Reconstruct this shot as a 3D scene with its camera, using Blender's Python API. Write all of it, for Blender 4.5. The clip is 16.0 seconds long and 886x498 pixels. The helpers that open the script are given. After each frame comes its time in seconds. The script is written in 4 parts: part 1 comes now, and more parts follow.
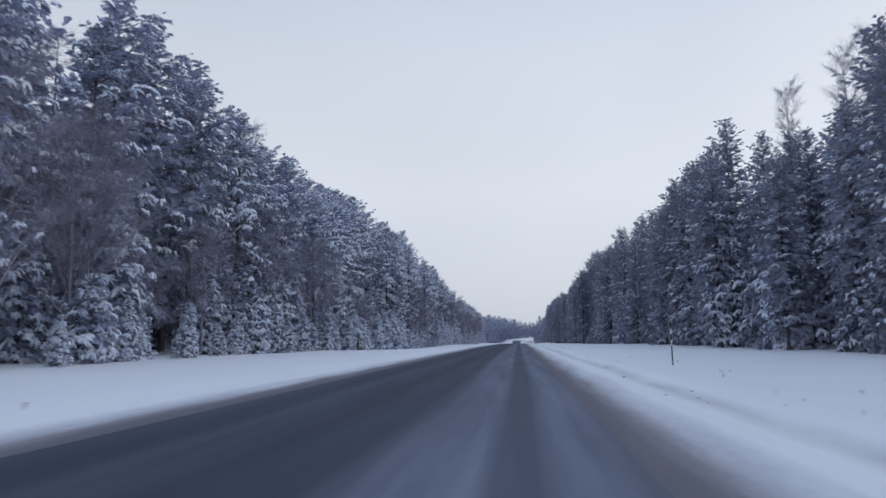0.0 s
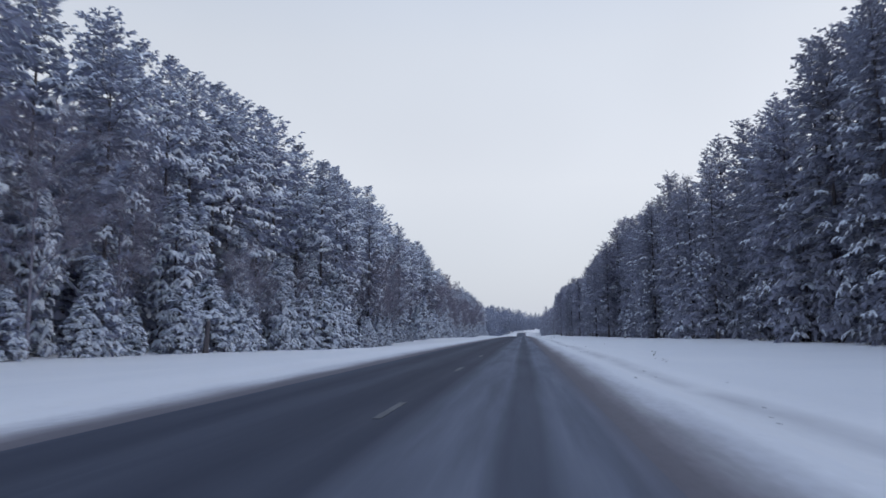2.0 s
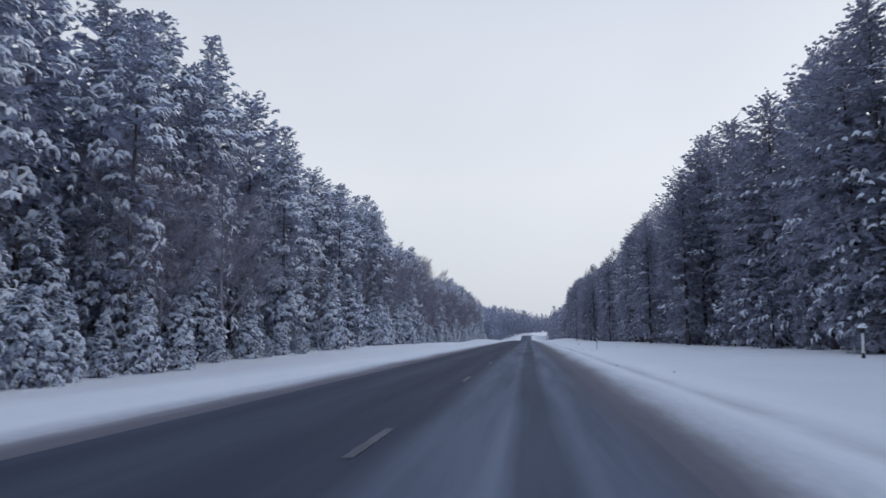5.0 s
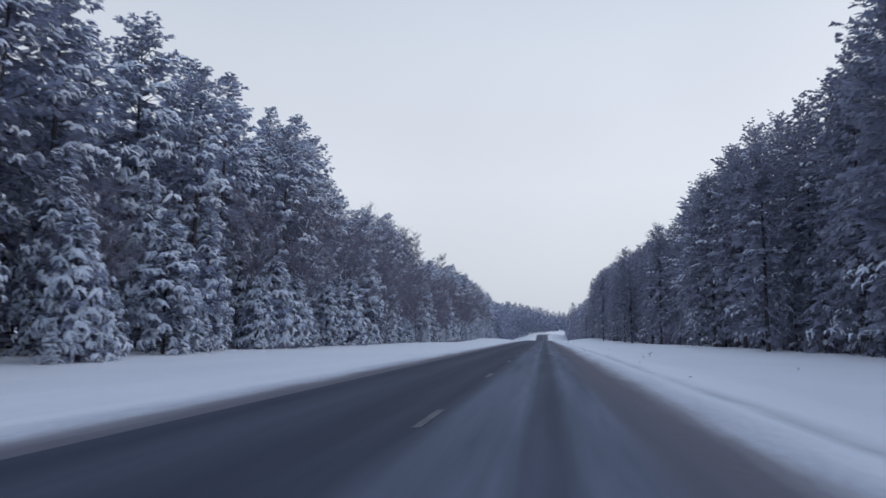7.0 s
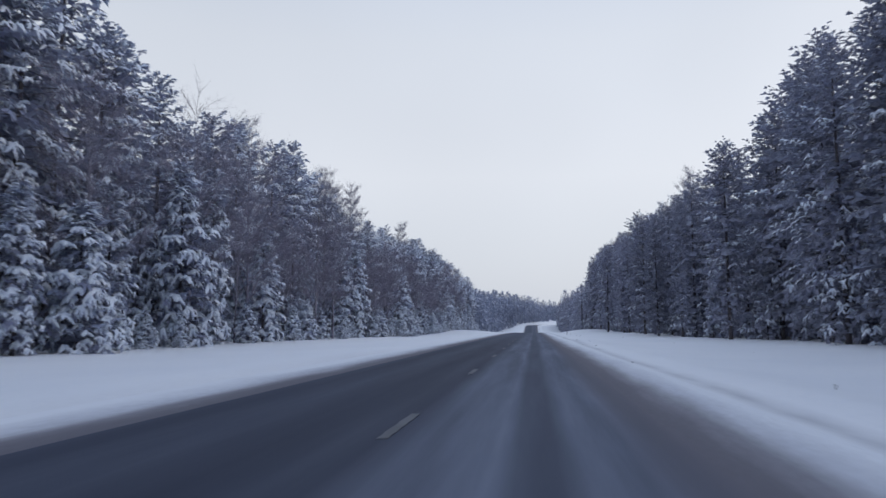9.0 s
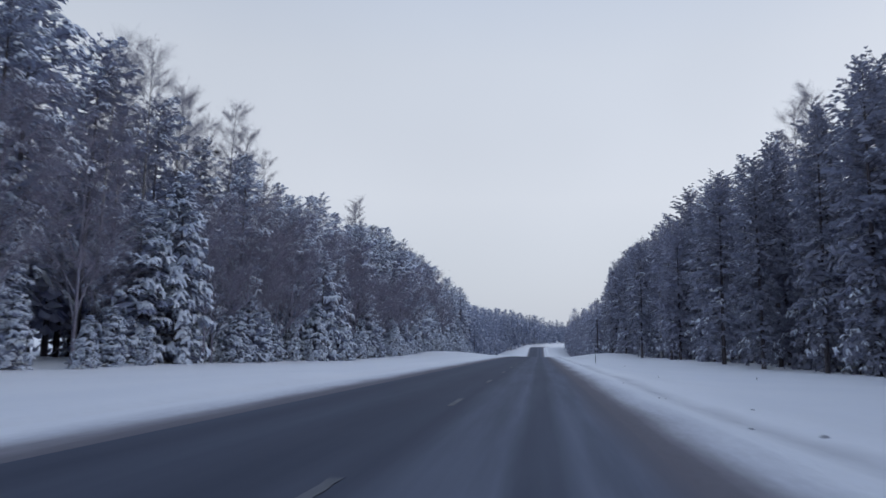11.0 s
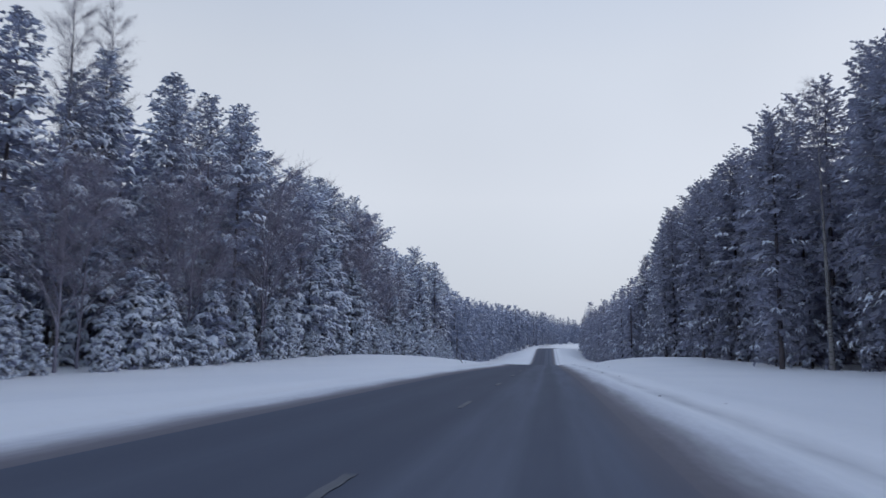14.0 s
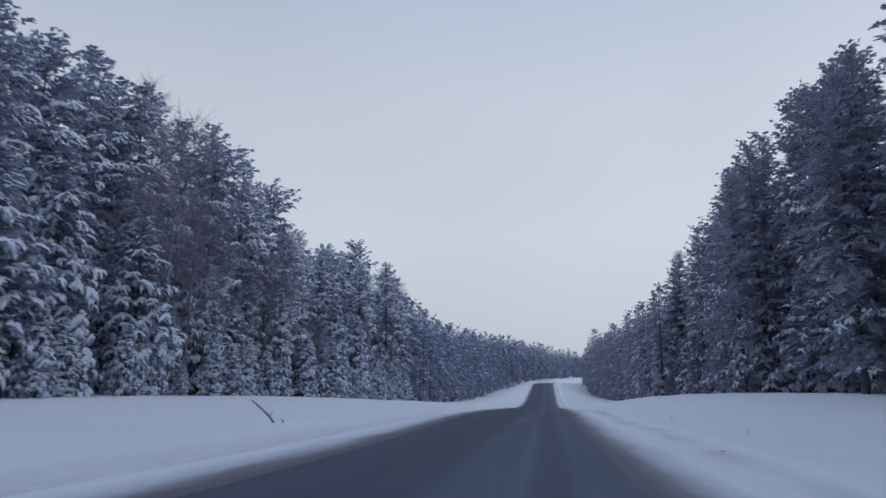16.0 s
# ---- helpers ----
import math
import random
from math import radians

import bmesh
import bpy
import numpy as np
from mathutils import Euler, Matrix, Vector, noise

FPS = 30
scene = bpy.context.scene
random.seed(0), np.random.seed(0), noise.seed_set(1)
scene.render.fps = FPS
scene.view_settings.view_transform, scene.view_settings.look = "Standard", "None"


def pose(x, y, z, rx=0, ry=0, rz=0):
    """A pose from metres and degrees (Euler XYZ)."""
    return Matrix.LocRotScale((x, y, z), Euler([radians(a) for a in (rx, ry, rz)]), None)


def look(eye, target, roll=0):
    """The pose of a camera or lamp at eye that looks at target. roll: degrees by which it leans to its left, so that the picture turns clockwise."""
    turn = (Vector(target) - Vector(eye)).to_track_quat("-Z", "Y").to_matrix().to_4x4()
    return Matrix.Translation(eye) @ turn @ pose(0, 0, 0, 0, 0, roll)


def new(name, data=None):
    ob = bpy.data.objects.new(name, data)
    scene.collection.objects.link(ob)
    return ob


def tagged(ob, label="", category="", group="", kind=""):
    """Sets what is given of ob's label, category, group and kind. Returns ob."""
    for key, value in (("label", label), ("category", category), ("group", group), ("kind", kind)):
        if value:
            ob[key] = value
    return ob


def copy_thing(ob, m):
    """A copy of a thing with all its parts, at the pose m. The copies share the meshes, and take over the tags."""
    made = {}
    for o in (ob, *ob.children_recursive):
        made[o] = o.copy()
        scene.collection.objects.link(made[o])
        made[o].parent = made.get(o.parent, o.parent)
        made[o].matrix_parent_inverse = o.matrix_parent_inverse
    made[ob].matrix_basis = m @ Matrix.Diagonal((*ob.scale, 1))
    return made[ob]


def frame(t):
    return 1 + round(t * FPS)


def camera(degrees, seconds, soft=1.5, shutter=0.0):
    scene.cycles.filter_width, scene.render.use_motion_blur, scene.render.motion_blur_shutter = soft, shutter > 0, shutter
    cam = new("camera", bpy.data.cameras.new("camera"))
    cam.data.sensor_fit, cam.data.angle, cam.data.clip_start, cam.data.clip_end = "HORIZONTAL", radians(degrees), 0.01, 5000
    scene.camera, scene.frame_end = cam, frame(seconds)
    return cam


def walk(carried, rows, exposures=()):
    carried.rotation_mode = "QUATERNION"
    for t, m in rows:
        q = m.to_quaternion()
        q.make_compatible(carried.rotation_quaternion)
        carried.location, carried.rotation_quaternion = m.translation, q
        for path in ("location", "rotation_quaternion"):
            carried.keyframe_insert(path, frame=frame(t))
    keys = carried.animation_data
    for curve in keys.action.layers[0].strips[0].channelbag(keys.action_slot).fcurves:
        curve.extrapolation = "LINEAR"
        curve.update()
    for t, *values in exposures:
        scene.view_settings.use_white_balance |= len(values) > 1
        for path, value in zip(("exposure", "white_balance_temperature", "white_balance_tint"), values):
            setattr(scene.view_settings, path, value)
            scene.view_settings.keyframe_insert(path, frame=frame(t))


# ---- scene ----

# ---- camera and drive ----
LENS = 62.57          # degrees across the picture
EYE = 1.28            # camera over the road


def spline(points, y):
    """Smooth curve through (y, value) pairs, flat past both ends."""
    n = len(points)
    if y <= points[0][0]:
        return points[0][1]
    if y >= points[-1][0]:
        return points[-1][1]

    def slope(i):
        a, b = points[max(i - 1, 0)], points[min(i + 1, n - 1)]
        return (b[1] - a[1]) / (b[0] - a[0])
    for i in range(n - 1):
        (a, p), (b, q) = points[i], points[i + 1]
        if y <= b:
            h, u = b - a, (y - a) / (b - a)
            return ((2 * u**3 - 3 * u**2 + 1) * p + (u**3 - 2 * u**2 + u) * h * slope(i)
                    + (-2 * u**3 + 3 * u**2) * q + (u**3 - u**2) * h * slope(i + 1))


# t, x, y, z, yaw, pitch, roll
DRIVE = [
    (0.0, 0.007, 0.18, -0.002, 5.85, 7.24, 0.43),
    (0.5, -0.005, 15.19, 0.051, 6.06, 7.22, 0.07),
    (1.0, -0.017, 30.15, 0.107, 6.28, 7.58, -0.18),
    (1.5, -0.008, 45.68, 0.154, 6.32, 7.56, 0.19),
    (2.0, 0.009, 60.65, 0.204, 6.24, 6.61, 0.41),
    (2.5, 0.028, 76.30, 0.242, 6.17, 5.97, -0.06),
    (3.0, -0.017, 90.99, 0.278, 6.13, 5.72, -0.51),
    (3.5, 0.017, 106.21, 0.318, 5.96, 5.17, -0.21),
    (4.0, -0.015, 121.84, 0.354, 6.02, 5.74, -0.00),
    (6.5, -0.016, 197.39, 0.408, 7.83, 7.15, -0.03),
    (7.0, -0.007, 213.08, 0.386, 7.88, 6.64, -0.44),
    (7.5, -0.008, 228.01, 0.368, 7.54, 5.90, 0.32),
    (8.0, 0.016, 242.96, 0.340, 7.23, 6.03, -0.08),
    (8.5, 0.030, 258.83, 0.325, 7.09, 5.89, 0.62),
    (9.0, -0.015, 273.33, 0.298, 7.08, 5.99, 0.07),
    (11.5, -0.002, 349.71, 0.083, 7.48, 7.72, -0.98),
    (12.0, 0.013, 364.69, 0.041, 7.57, 7.29, -0.48),
    (12.5, -0.004, 379.56, -0.006, 7.59, 7.28, -0.48),
    (13.0, 0.004, 395.48, -0.063, 7.45, 7.37, 0.55),
    (13.5, -0.000, 410.24, -0.134, 7.80, 7.42, -0.14),
    (14.0, 0.039, 425.94, -0.186, 8.18, 7.73, -0.81),
    (14.5, -0.017, 440.81, -0.249, 7.71, 8.63, 0.96),
    (15.0, -0.036, 456.25, -0.333, 7.36, 9.79, 1.09),
    (15.5, -0.010, 471.38, -0.422, 7.62, 10.17, 0.23),
    (16.0, 0.013, 485.94, -0.518, 8.02, 10.56, -0.13),
]
# t, stops, kelvin, tint
EXPOSURE = [(0.0, 0.0, 6190, 11), (2.0, 0.05, 6270, 11), (3.5, 0.17, 6410, 11), (4.2, 0.15, 6410, 11), (6.5, 0.03, 6210, 11), (9.0, 0.07, 6310, 11),
            (11.4, -0.10, 6150, 11), (12.5, -0.03, 6170, 11), (14.5, -0.06, 6130, 11), (15.3, -0.14, 6080, 11), (16.0, -0.22, 6040, 11)]

cam = camera(LENS, 16.0, soft=1.5, shutter=0.2)
walk(cam, [(t, pose(x, y, z, 90 + pitch, roll, yaw)) for t, x, y, z, yaw, pitch, roll in DRIVE], EXPOSURE)

# ---- overcast winter sky ----
SUN_AZIMUTH, SUN_HEIGHT = 62.0, 24.0   # degrees clockwise from the road's heading; over the horizon
world = bpy.data.worlds.new("winter_sky")
scene.world = world
world.use_nodes = True
wt = world.node_tree
wt.nodes.clear()


def wnode(kind, **values):
    n = wt.nodes.new(kind)
    for key, value in values.items():
        n.inputs[key].default_value = value
    return n


sky = wt.nodes.new("ShaderNodeTexSky")
sky.sky_type = 'NISHITA'
sky.sun_disc = False
sky.sun_elevation, sky.sun_rotation = radians(SUN_HEIGHT), radians(SUN_AZIMUTH)
sky.air_density, sky.dust_density, sky.ozone_density = 1.0, 4.0, 2.0
coord = wt.nodes.new("ShaderNodeTexCoord")
split = wt.nodes.new("ShaderNodeSeparateXYZ")
wt.links.new(coord.outputs["Generated"], split.inputs[0])
height = wt.nodes.new("ShaderNodeValToRGB")
for place_, tint in ((0.2, (0.646, 0.662, 0.690)), (0.37, (0.583, 0.609, 0.645)), (0.55, (0.455, 0.51, 0.60))):
    height.color_ramp.elements.new(place_).color = (*tint, 1)
height.color_ramp.elements[0].color = (0.540, 0.572, 0.625, 1)
height.color_ramp.elements[-1].position, height.color_ramp.elements[-1].color = 0.85, (0.355, 0.44, 0.62, 1)
wt.links.new(split.outputs["Z"], height.inputs[0])
# broad, soft unevenness of the cloud deck
cloud = wnode("ShaderNodeTexNoise", Scale=1.6, Detail=3.0, Roughness=0.45)
wt.links.new(coord.outputs["Generated"], cloud.inputs["Vector"])
vary = wt.nodes.new("ShaderNodeMapRange")
for k, v in (("From Min", 0.3), ("From Max", 0.7), ("To Min", 0.93), ("To Max", 1.07)):
    vary.inputs[k].default_value = v
wt.links.new(cloud.outputs["Fac"], vary.inputs["Value"])
deck = wt.nodes.new("ShaderNodeMixRGB")
deck.blend_type = 'MULTIPLY'
deck.inputs["Fac"].default_value = 1.0
wt.links.new(height.outputs[0], deck.inputs[1])
wt.links.new(vary.outputs[0], deck.inputs[2])
bg_deck = wnode("ShaderNodeBackground", Strength=1.0)
wt.links.new(deck.outputs[0], bg_deck.inputs["Color"])
bg_sky = wnode("ShaderNodeBackground", Strength=0.02)
wt.links.new(sky.outputs[0], bg_sky.inputs["Color"])
total = wt.nodes.new("ShaderNodeAddShader")
wt.links.new(bg_deck.outputs[0], total.inputs[0])
wt.links.new(bg_sky.outputs[0], total.inputs[1])
out = wt.nodes.new("ShaderNodeOutputWorld")
wt.links.new(total.outputs[0], out.inputs["Surface"])

lamp = bpy.data.lights.new("sun", 'SUN')
lamp.energy, lamp.angle, lamp.color = 0.15, radians(35), (1.0, 0.96, 0.92)
sun = new("sun", lamp)
_a, _e = radians(SUN_AZIMUTH), radians(SUN_HEIGHT)
sun.matrix_world = look((math.sin(_a) * math.cos(_e) * 500, math.cos(_a) * math.cos(_e) * 500, math.sin(_e) * 500), (0, 0, 0))

# ---- materials ----


class Mat:
    """A small wrapper to write node materials in few lines."""

    def __init__(self, name, rough=0.7):
        self.m = bpy.data.materials.new(name)
        self.m.use_nodes = True
        self.t = self.m.node_tree
        self.b = self.t.nodes["Principled BSDF"]
        self.b.inputs["Roughness"].default_value = rough
        self.b.inputs["Specular IOR Level"].default_value = 0.3
        self.c = self.t.nodes.new("ShaderNodeTexCoord").outputs["Object"]

    def link(self, a, b):
        self.t.links.new(a, b)

    def noise(self, scale, detail=4.0, stretch=(1, 1, 1), rough=0.55):
        mp = self.t.nodes.new("ShaderNodeMapping")
        mp.inputs["Scale"].default_value = stretch
        self.link(self.c, mp.inputs[0])
        n = self.t.nodes.new("ShaderNodeTexNoise")
        n.inputs["Scale"].default_value, n.inputs["Detail"].default_value, n.inputs["Roughness"].default_value = scale, detail, rough
        self.link(mp.outputs[0], n.inputs["Vector"])
        return n.outputs["Fac"]

    def ramp(self, fac, *stops):
        r = self.t.nodes.new("ShaderNodeValToRGB")
        e = r.color_ramp.elements
        while len(e) < len(stops):
            e.new(0.5)
        for el, (p, col) in zip(e, sorted(stops)):
            el.position = p
            el.color = (*col, 1) if isinstance(col, tuple) else (col, col, col, 1)
        self.link(fac, r.inputs[0])
        return r.outputs[0]

    def mix(self, fac, a, b, blend='MIX'):
        n = self.t.nodes.new("ShaderNodeMixRGB")
        n.blend_type = blend
        for sock, v in zip(n.inputs, (fac, a, b)):
            if isinstance(v, (int, float)):
                sock.default_value = v if sock.type == 'VALUE' else (v, v, v, 1)
            elif isinstance(v, tuple):
                sock.default_value = (*v, 1)
            else:
                self.link(v, sock)
        return n.outputs[0]

    def math(self, op, a, b=0.0, c=0.0):
        n = self.t.nodes.new("ShaderNodeMath")
        n.operation = op
        for sock, v in zip(n.inputs, (a, b, c)):
            if isinstance(v, (int, float)):
                sock.default_value = v
            else:
                self.link(v, sock)
        return n.outputs[0]

    def xyz(self, vec=None):
        n = self.t.nodes.new("ShaderNodeSeparateXYZ")
        self.link(vec or self.c, n.inputs[0])
        return n.outputs

    def normal_up(self):
        g = self.t.nodes.new("ShaderNodeNewGeometry")
        return self.xyz(g.outputs["Normal"])[2]

    def island(self):
        return self.t.nodes.new("ShaderNodeNewGeometry").outputs["Random Per Island"]

    def each(self):
        return self.t.nodes.new("ShaderNodeObjectInfo").outputs["Random"]

    def color(self, sock):
        self.link(sock, self.b.inputs["Base Color"])
        return self

    def rough(self, sock):
        self.link(sock, self.b.inputs["Roughness"])
        return self

    def glow_through(self, share):
        """Let part of the light pass through thin needles."""
        thin, both = self.t.nodes.new("ShaderNodeBsdfTranslucent"), self.t.nodes.new("ShaderNodeMixShader")
        both.inputs[0].default_value = share
        self.link(self.b.inputs["Base Color"].links[0].from_socket, thin.inputs["Color"])
        self.link(self.b.outputs[0], both.inputs[1])
        self.link(thin.outputs[0], both.inputs[2])
        self.link(both.outputs[0], self.t.nodes["Material Output"].inputs["Surface"])
        return self

    def bump(self, sock, strength=0.3, distance=0.05):
        n = self.t.nodes.new("ShaderNodeBump")
        n.inputs["Strength"].default_value, n.inputs["Distance"].default_value = strength, distance
        self.link(sock, n.inputs["Height"])
        self.link(n.outputs[0], self.b.inputs["Normal"])
        return self


def snow_ground_material():
    m = Mat("snow_cover", 0.65)
    broad = m.noise(0.12, 3)
    fine = m.noise(3.5, 6)
    col = m.mix(m.ramp(broad, (0.35, 0.0), (0.7, 1.0)), (0.90, 0.915, 0.94), (0.945, 0.955, 0.97))
    col = m.mix(m.ramp(fine, (0.52, 0.0), (0.75, 0.3)), col, (0.79, 0.82, 0.865))
    # grit thrown from the carriageway fades out within a few metres of it
    x = m.xyz()[0]
    off = m.math('ABSOLUTE', m.math('ADD', x, 2.3))
    off = m.math('ADD', off, m.math('MULTIPLY', m.noise(0.55, 5, (1, 0.12, 1)), 2.4))
    grit = m.ramp(m.math('MULTIPLY', off, 0.1), (0.50, 0.32), (0.58, 0.10), (0.67, 0.0))
    speck = m.ramp(m.noise(7.0, 5, (1, 0.4, 1)), (0.3, 0.35), (0.65, 1.0))
    col = m.mix(m.mix(1.0, grit, speck, 'MULTIPLY'), col, (0.34, 0.315, 0.30))
    # shadow in the furrow that the plough's wheel has cut, painted on as a grey line
    line = m.math('SUBTRACT', 1.0, m.math('MULTIPLY', m.math('ABSOLUTE', m.math('SUBTRACT', m.math('ADD', x, m.math('MULTIPLY', m.noise(0.3, 3, (1, 0.3, 1)), 0.5)), 3.80)), 2.0))
    furrow = m.math('MULTIPLY', m.math('MAXIMUM', line, 0.0), m.ramp(m.noise(0.9, 5, (1, 0.3, 1)), (0.3, 0.15), (0.65, 0.6)))
    col = m.mix(furrow, col, (0.40, 0.41, 0.45))
    m.color(col)
    return m.bump(m.mix(0.35, broad, fine), 0.35, 0.12).m


def slush_material():
    m = Mat("brown_slush", 0.75)
    m.b.inputs["Specular IOR Level"].default_value = 0.05
    n = m.noise(1.6, 7, (1, 0.10, 1))
    f = m.noise(9.0, 5, (1, 0.5, 1))
    across = m.t.nodes.new("ShaderNodeAttribute")      # 0 on the asphalt, 1 out in the snow
    across.attribute_name = "across"
    lift = m.math('ADD', m.math('MULTIPLY', across.outputs["Fac"], 0.98), m.math('MULTIPLY', m.math('SUBTRACT', n, 0.5), 0.42))
    col = m.ramp(lift, (0.06, (0.185, 0.178, 0.204)), (0.20, (0.205, 0.198, 0.222)), (0.36, (0.32, 0.315, 0.345)), (0.58, (0.66, 0.675, 0.72)), (0.85, (0.90, 0.915, 0.94)))
    m.color(m.mix(m.math('MULTIPLY', m.ramp(f, (0.4, 0.0), (0.75, 0.4)), m.math('SUBTRACT', 1.0, across.outputs["Fac"])), col, (0.150, 0.142, 0.158)))
    return m.bump(f, 0.5, 0.04).m


def asphalt_material():
    m = Mat("salted_asphalt", 0.62)
    m.b.inputs["Specular IOR Level"].default_value = 0.04
    x = m.xyz()[0]
    wob = m.noise(0.35, 4, (0.6, 0.10, 1))
    wob2 = m.noise(1.7, 5, (1.0, 0.05, 1))
    xs = m.math('ADD', x, m.math('MULTIPLY', m.math('SUBTRACT', wob, 0.5), 0.35))
    u = m.math('DIVIDE', m.math('ADD', xs, 6.7), 9.0)      # 0 at the far edge, 1 past the near edge
    tracks = m.ramp(u, (0.0, 0.75), (0.07, 0.34), (0.20, 0.12), (0.30, 0.30), (0.42, 0.10), (0.50, 0.22), (0.545, 0.16),
                    (0.60, 0.75), (0.675, 0.78), (0.698, 1.0), (0.722, 0.42), (0.765, 0.36), (0.80, 0.95), (0.865, 0.9), (0.90, 0.45), (1.0, 0.5))
    streak = m.ramp(wob2, (0.3, 0.5), (0.65, 1.0))
    film = m.mix(1.0, tracks, streak, 'MULTIPLY')
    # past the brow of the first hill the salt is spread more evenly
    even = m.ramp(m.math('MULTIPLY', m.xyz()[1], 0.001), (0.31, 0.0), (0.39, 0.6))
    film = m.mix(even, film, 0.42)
    grain = m.noise(38.0, 4)
    blot = m.noise(0.8, 5, (1, 0.22, 1))
    dark = m.mix(grain, (0.033, 0.038, 0.058), (0.057, 0.065, 0.095))
    dark = m.mix(m.ramp(blot, (0.45, 0.0), (0.7, 0.5)), dark, (0.058, 0.065, 0.090))
    col = m.mix(film, dark, (0.236, 0.262, 0.328))
    # brown slush carried onto the near edge
    ragged = m.math('ADD', u, m.math('MULTIPLY', m.math('SUBTRACT', m.noise(1.1, 5, (1, 0.07, 1)), 0.5), 0.10))
    m.color(m.mix(m.ramp(ragged, (0.845, 0.0), (0.925, 0.95)), col, (0.185, 0.178, 0.204)))
    m.rough(m.ramp(film, (0.0, 0.72), (0.6, 0.8)))
    return m.bump(m.mix(0.5, grain, wob2), 0.25, 0.012).m


def paint_material():
    m = Mat("worn_road_paint", 0.6)
    w = m.noise(2.2, 6, (1, 0.35, 1))
    g = m.noise(22.0, 3)
    m.color(m.mix(m.ramp(m.mix(0.35, w, g), (0.34, 0.0), (0.60, 1.0)), (0.130, 0.140, 0.168), (0.072, 0.079, 0.102)))
    return m.m


def needle_material(name, frost, tone):
    """Dark needles, rimed from above and here and there; tone is lifted with painted haze."""
    m = Mat(name, 0.75)
    n = m.noise(2.3, 3)
    isl, ob = m.island(), m.each()
    base = m.mix(isl, tone, tuple(1.4 * c for c in tone))
    base = m.mix(m.math('MULTIPLY', ob, 0.5), base, (0.120, 0.120, 0.155))
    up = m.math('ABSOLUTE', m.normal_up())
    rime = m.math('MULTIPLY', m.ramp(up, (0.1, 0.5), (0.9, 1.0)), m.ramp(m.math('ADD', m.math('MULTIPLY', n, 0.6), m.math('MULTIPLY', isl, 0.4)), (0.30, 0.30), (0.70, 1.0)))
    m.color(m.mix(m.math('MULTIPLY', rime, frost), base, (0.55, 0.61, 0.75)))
    return m.glow_through(0.3).m


def bough_snow_material():
    m = Mat("bough_snow", 0.6)
    n = m.noise(6.0, 4)
    isl = m.island()
    col = m.mix(isl, (0.69, 0.755, 0.87), (0.86, 0.905, 0.97))
    m.color(m.mix(m.ramp(n, (0.5, 0.0), (0.78, 0.45)), col, (0.50, 0.54, 0.60)))
    return m.bump(n, 0.5, 0.06).m


def bark_material(name, low, high, scale=6.0, flakes=None):
    m = Mat(name, 0.85)
    n = m.noise(scale, 6, (1, 1, 0.3))
    col = m.mix(n, low, high)
    if flakes:
        col = m.mix(m.ramp(m.noise(4.0, 3, (0.6, 0.6, 2.4)), (0.56, 0.0), (0.62, 1.0)), col, flakes)
    up = m.ramp(m.normal_up(), (0.25, 0.0), (0.7, 0.85))
    m.color(m.mix(up, col, (0.78, 0.80, 0.84)))
    return m.bump(n, 0.6, 0.03).m


def twig_material(name, low, high, rime):
    m = Mat(name, 0.8)
    isl = m.island()
    n = m.noise(1.2, 3)
    col = m.mix(isl, low, high)
    m.color(m.mix(m.ramp(n, (0.42, 0.0), (0.75, rime)), col, (0.46, 0.48, 0.56)))
    return m.m


def plain_material(name, color, rough=0.5, dirt=(0.2, 0.2, 0.2)):
    m = Mat(name, rough)
    m.color(m.mix(m.ramp(m.noise(9.0, 5), (0.5, 0.0), (0.8, 0.6)), color, dirt))
    return m.m


M_SNOW = snow_ground_material()
M_SLUSH = slush_material()
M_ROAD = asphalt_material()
M_PAINT = paint_material()
# near needles: rime, plus a veil of airlight painted into the lifted, bluish tones
M_NEEDLE = needle_material("frosted_hazy_needles", 0.95, (0.258, 0.254, 0.365))
# distance haze is mixed into this colour: paler and bluer far needles
M_NEEDLE_FAR = needle_material("hazy_far_needles", 0.40, (0.235, 0.265, 0.360))
M_NEEDLE_DARK = needle_material("dark_hazy_needles", 0.6, (0.322, 0.318, 0.396))
M_BOUGH = bough_snow_material()
M_PINE_BARK = bark_material("pine_bark", (0.085, 0.077, 0.086), (0.15, 0.132, 0.14))
M_BIRCH_BARK = bark_material("birch_bark", (0.22, 0.21, 0.21), (0.40, 0.39, 0.39), 3.0, (0.06, 0.055, 0.055))
M_TWIG = twig_material("rimed_twigs", (0.20, 0.18, 0.235), (0.32, 0.30, 0.37), 0.5)
M_BIRCH_TWIG = twig_material("birch_twigs", (0.17, 0.168, 0.225), (0.28, 0.278, 0.36), 0.4)
M_WEED = plain_material("dry_weed", (0.045, 0.036, 0.032), 0.9, (0.09, 0.08, 0.07))
M_WHITE = plain_material("white_post_paint", (0.72, 0.73, 0.74), 0.45, (0.45, 0.44, 0.43))
M_BLACK = plain_material("black_post_paint", (0.03, 0.03, 0.033), 0.45, (0.09, 0.09, 0.09))
M_STEEL = plain_material("grey_steel", (0.28, 0.29, 0.30), 0.5, (0.4, 0.4, 0.42))

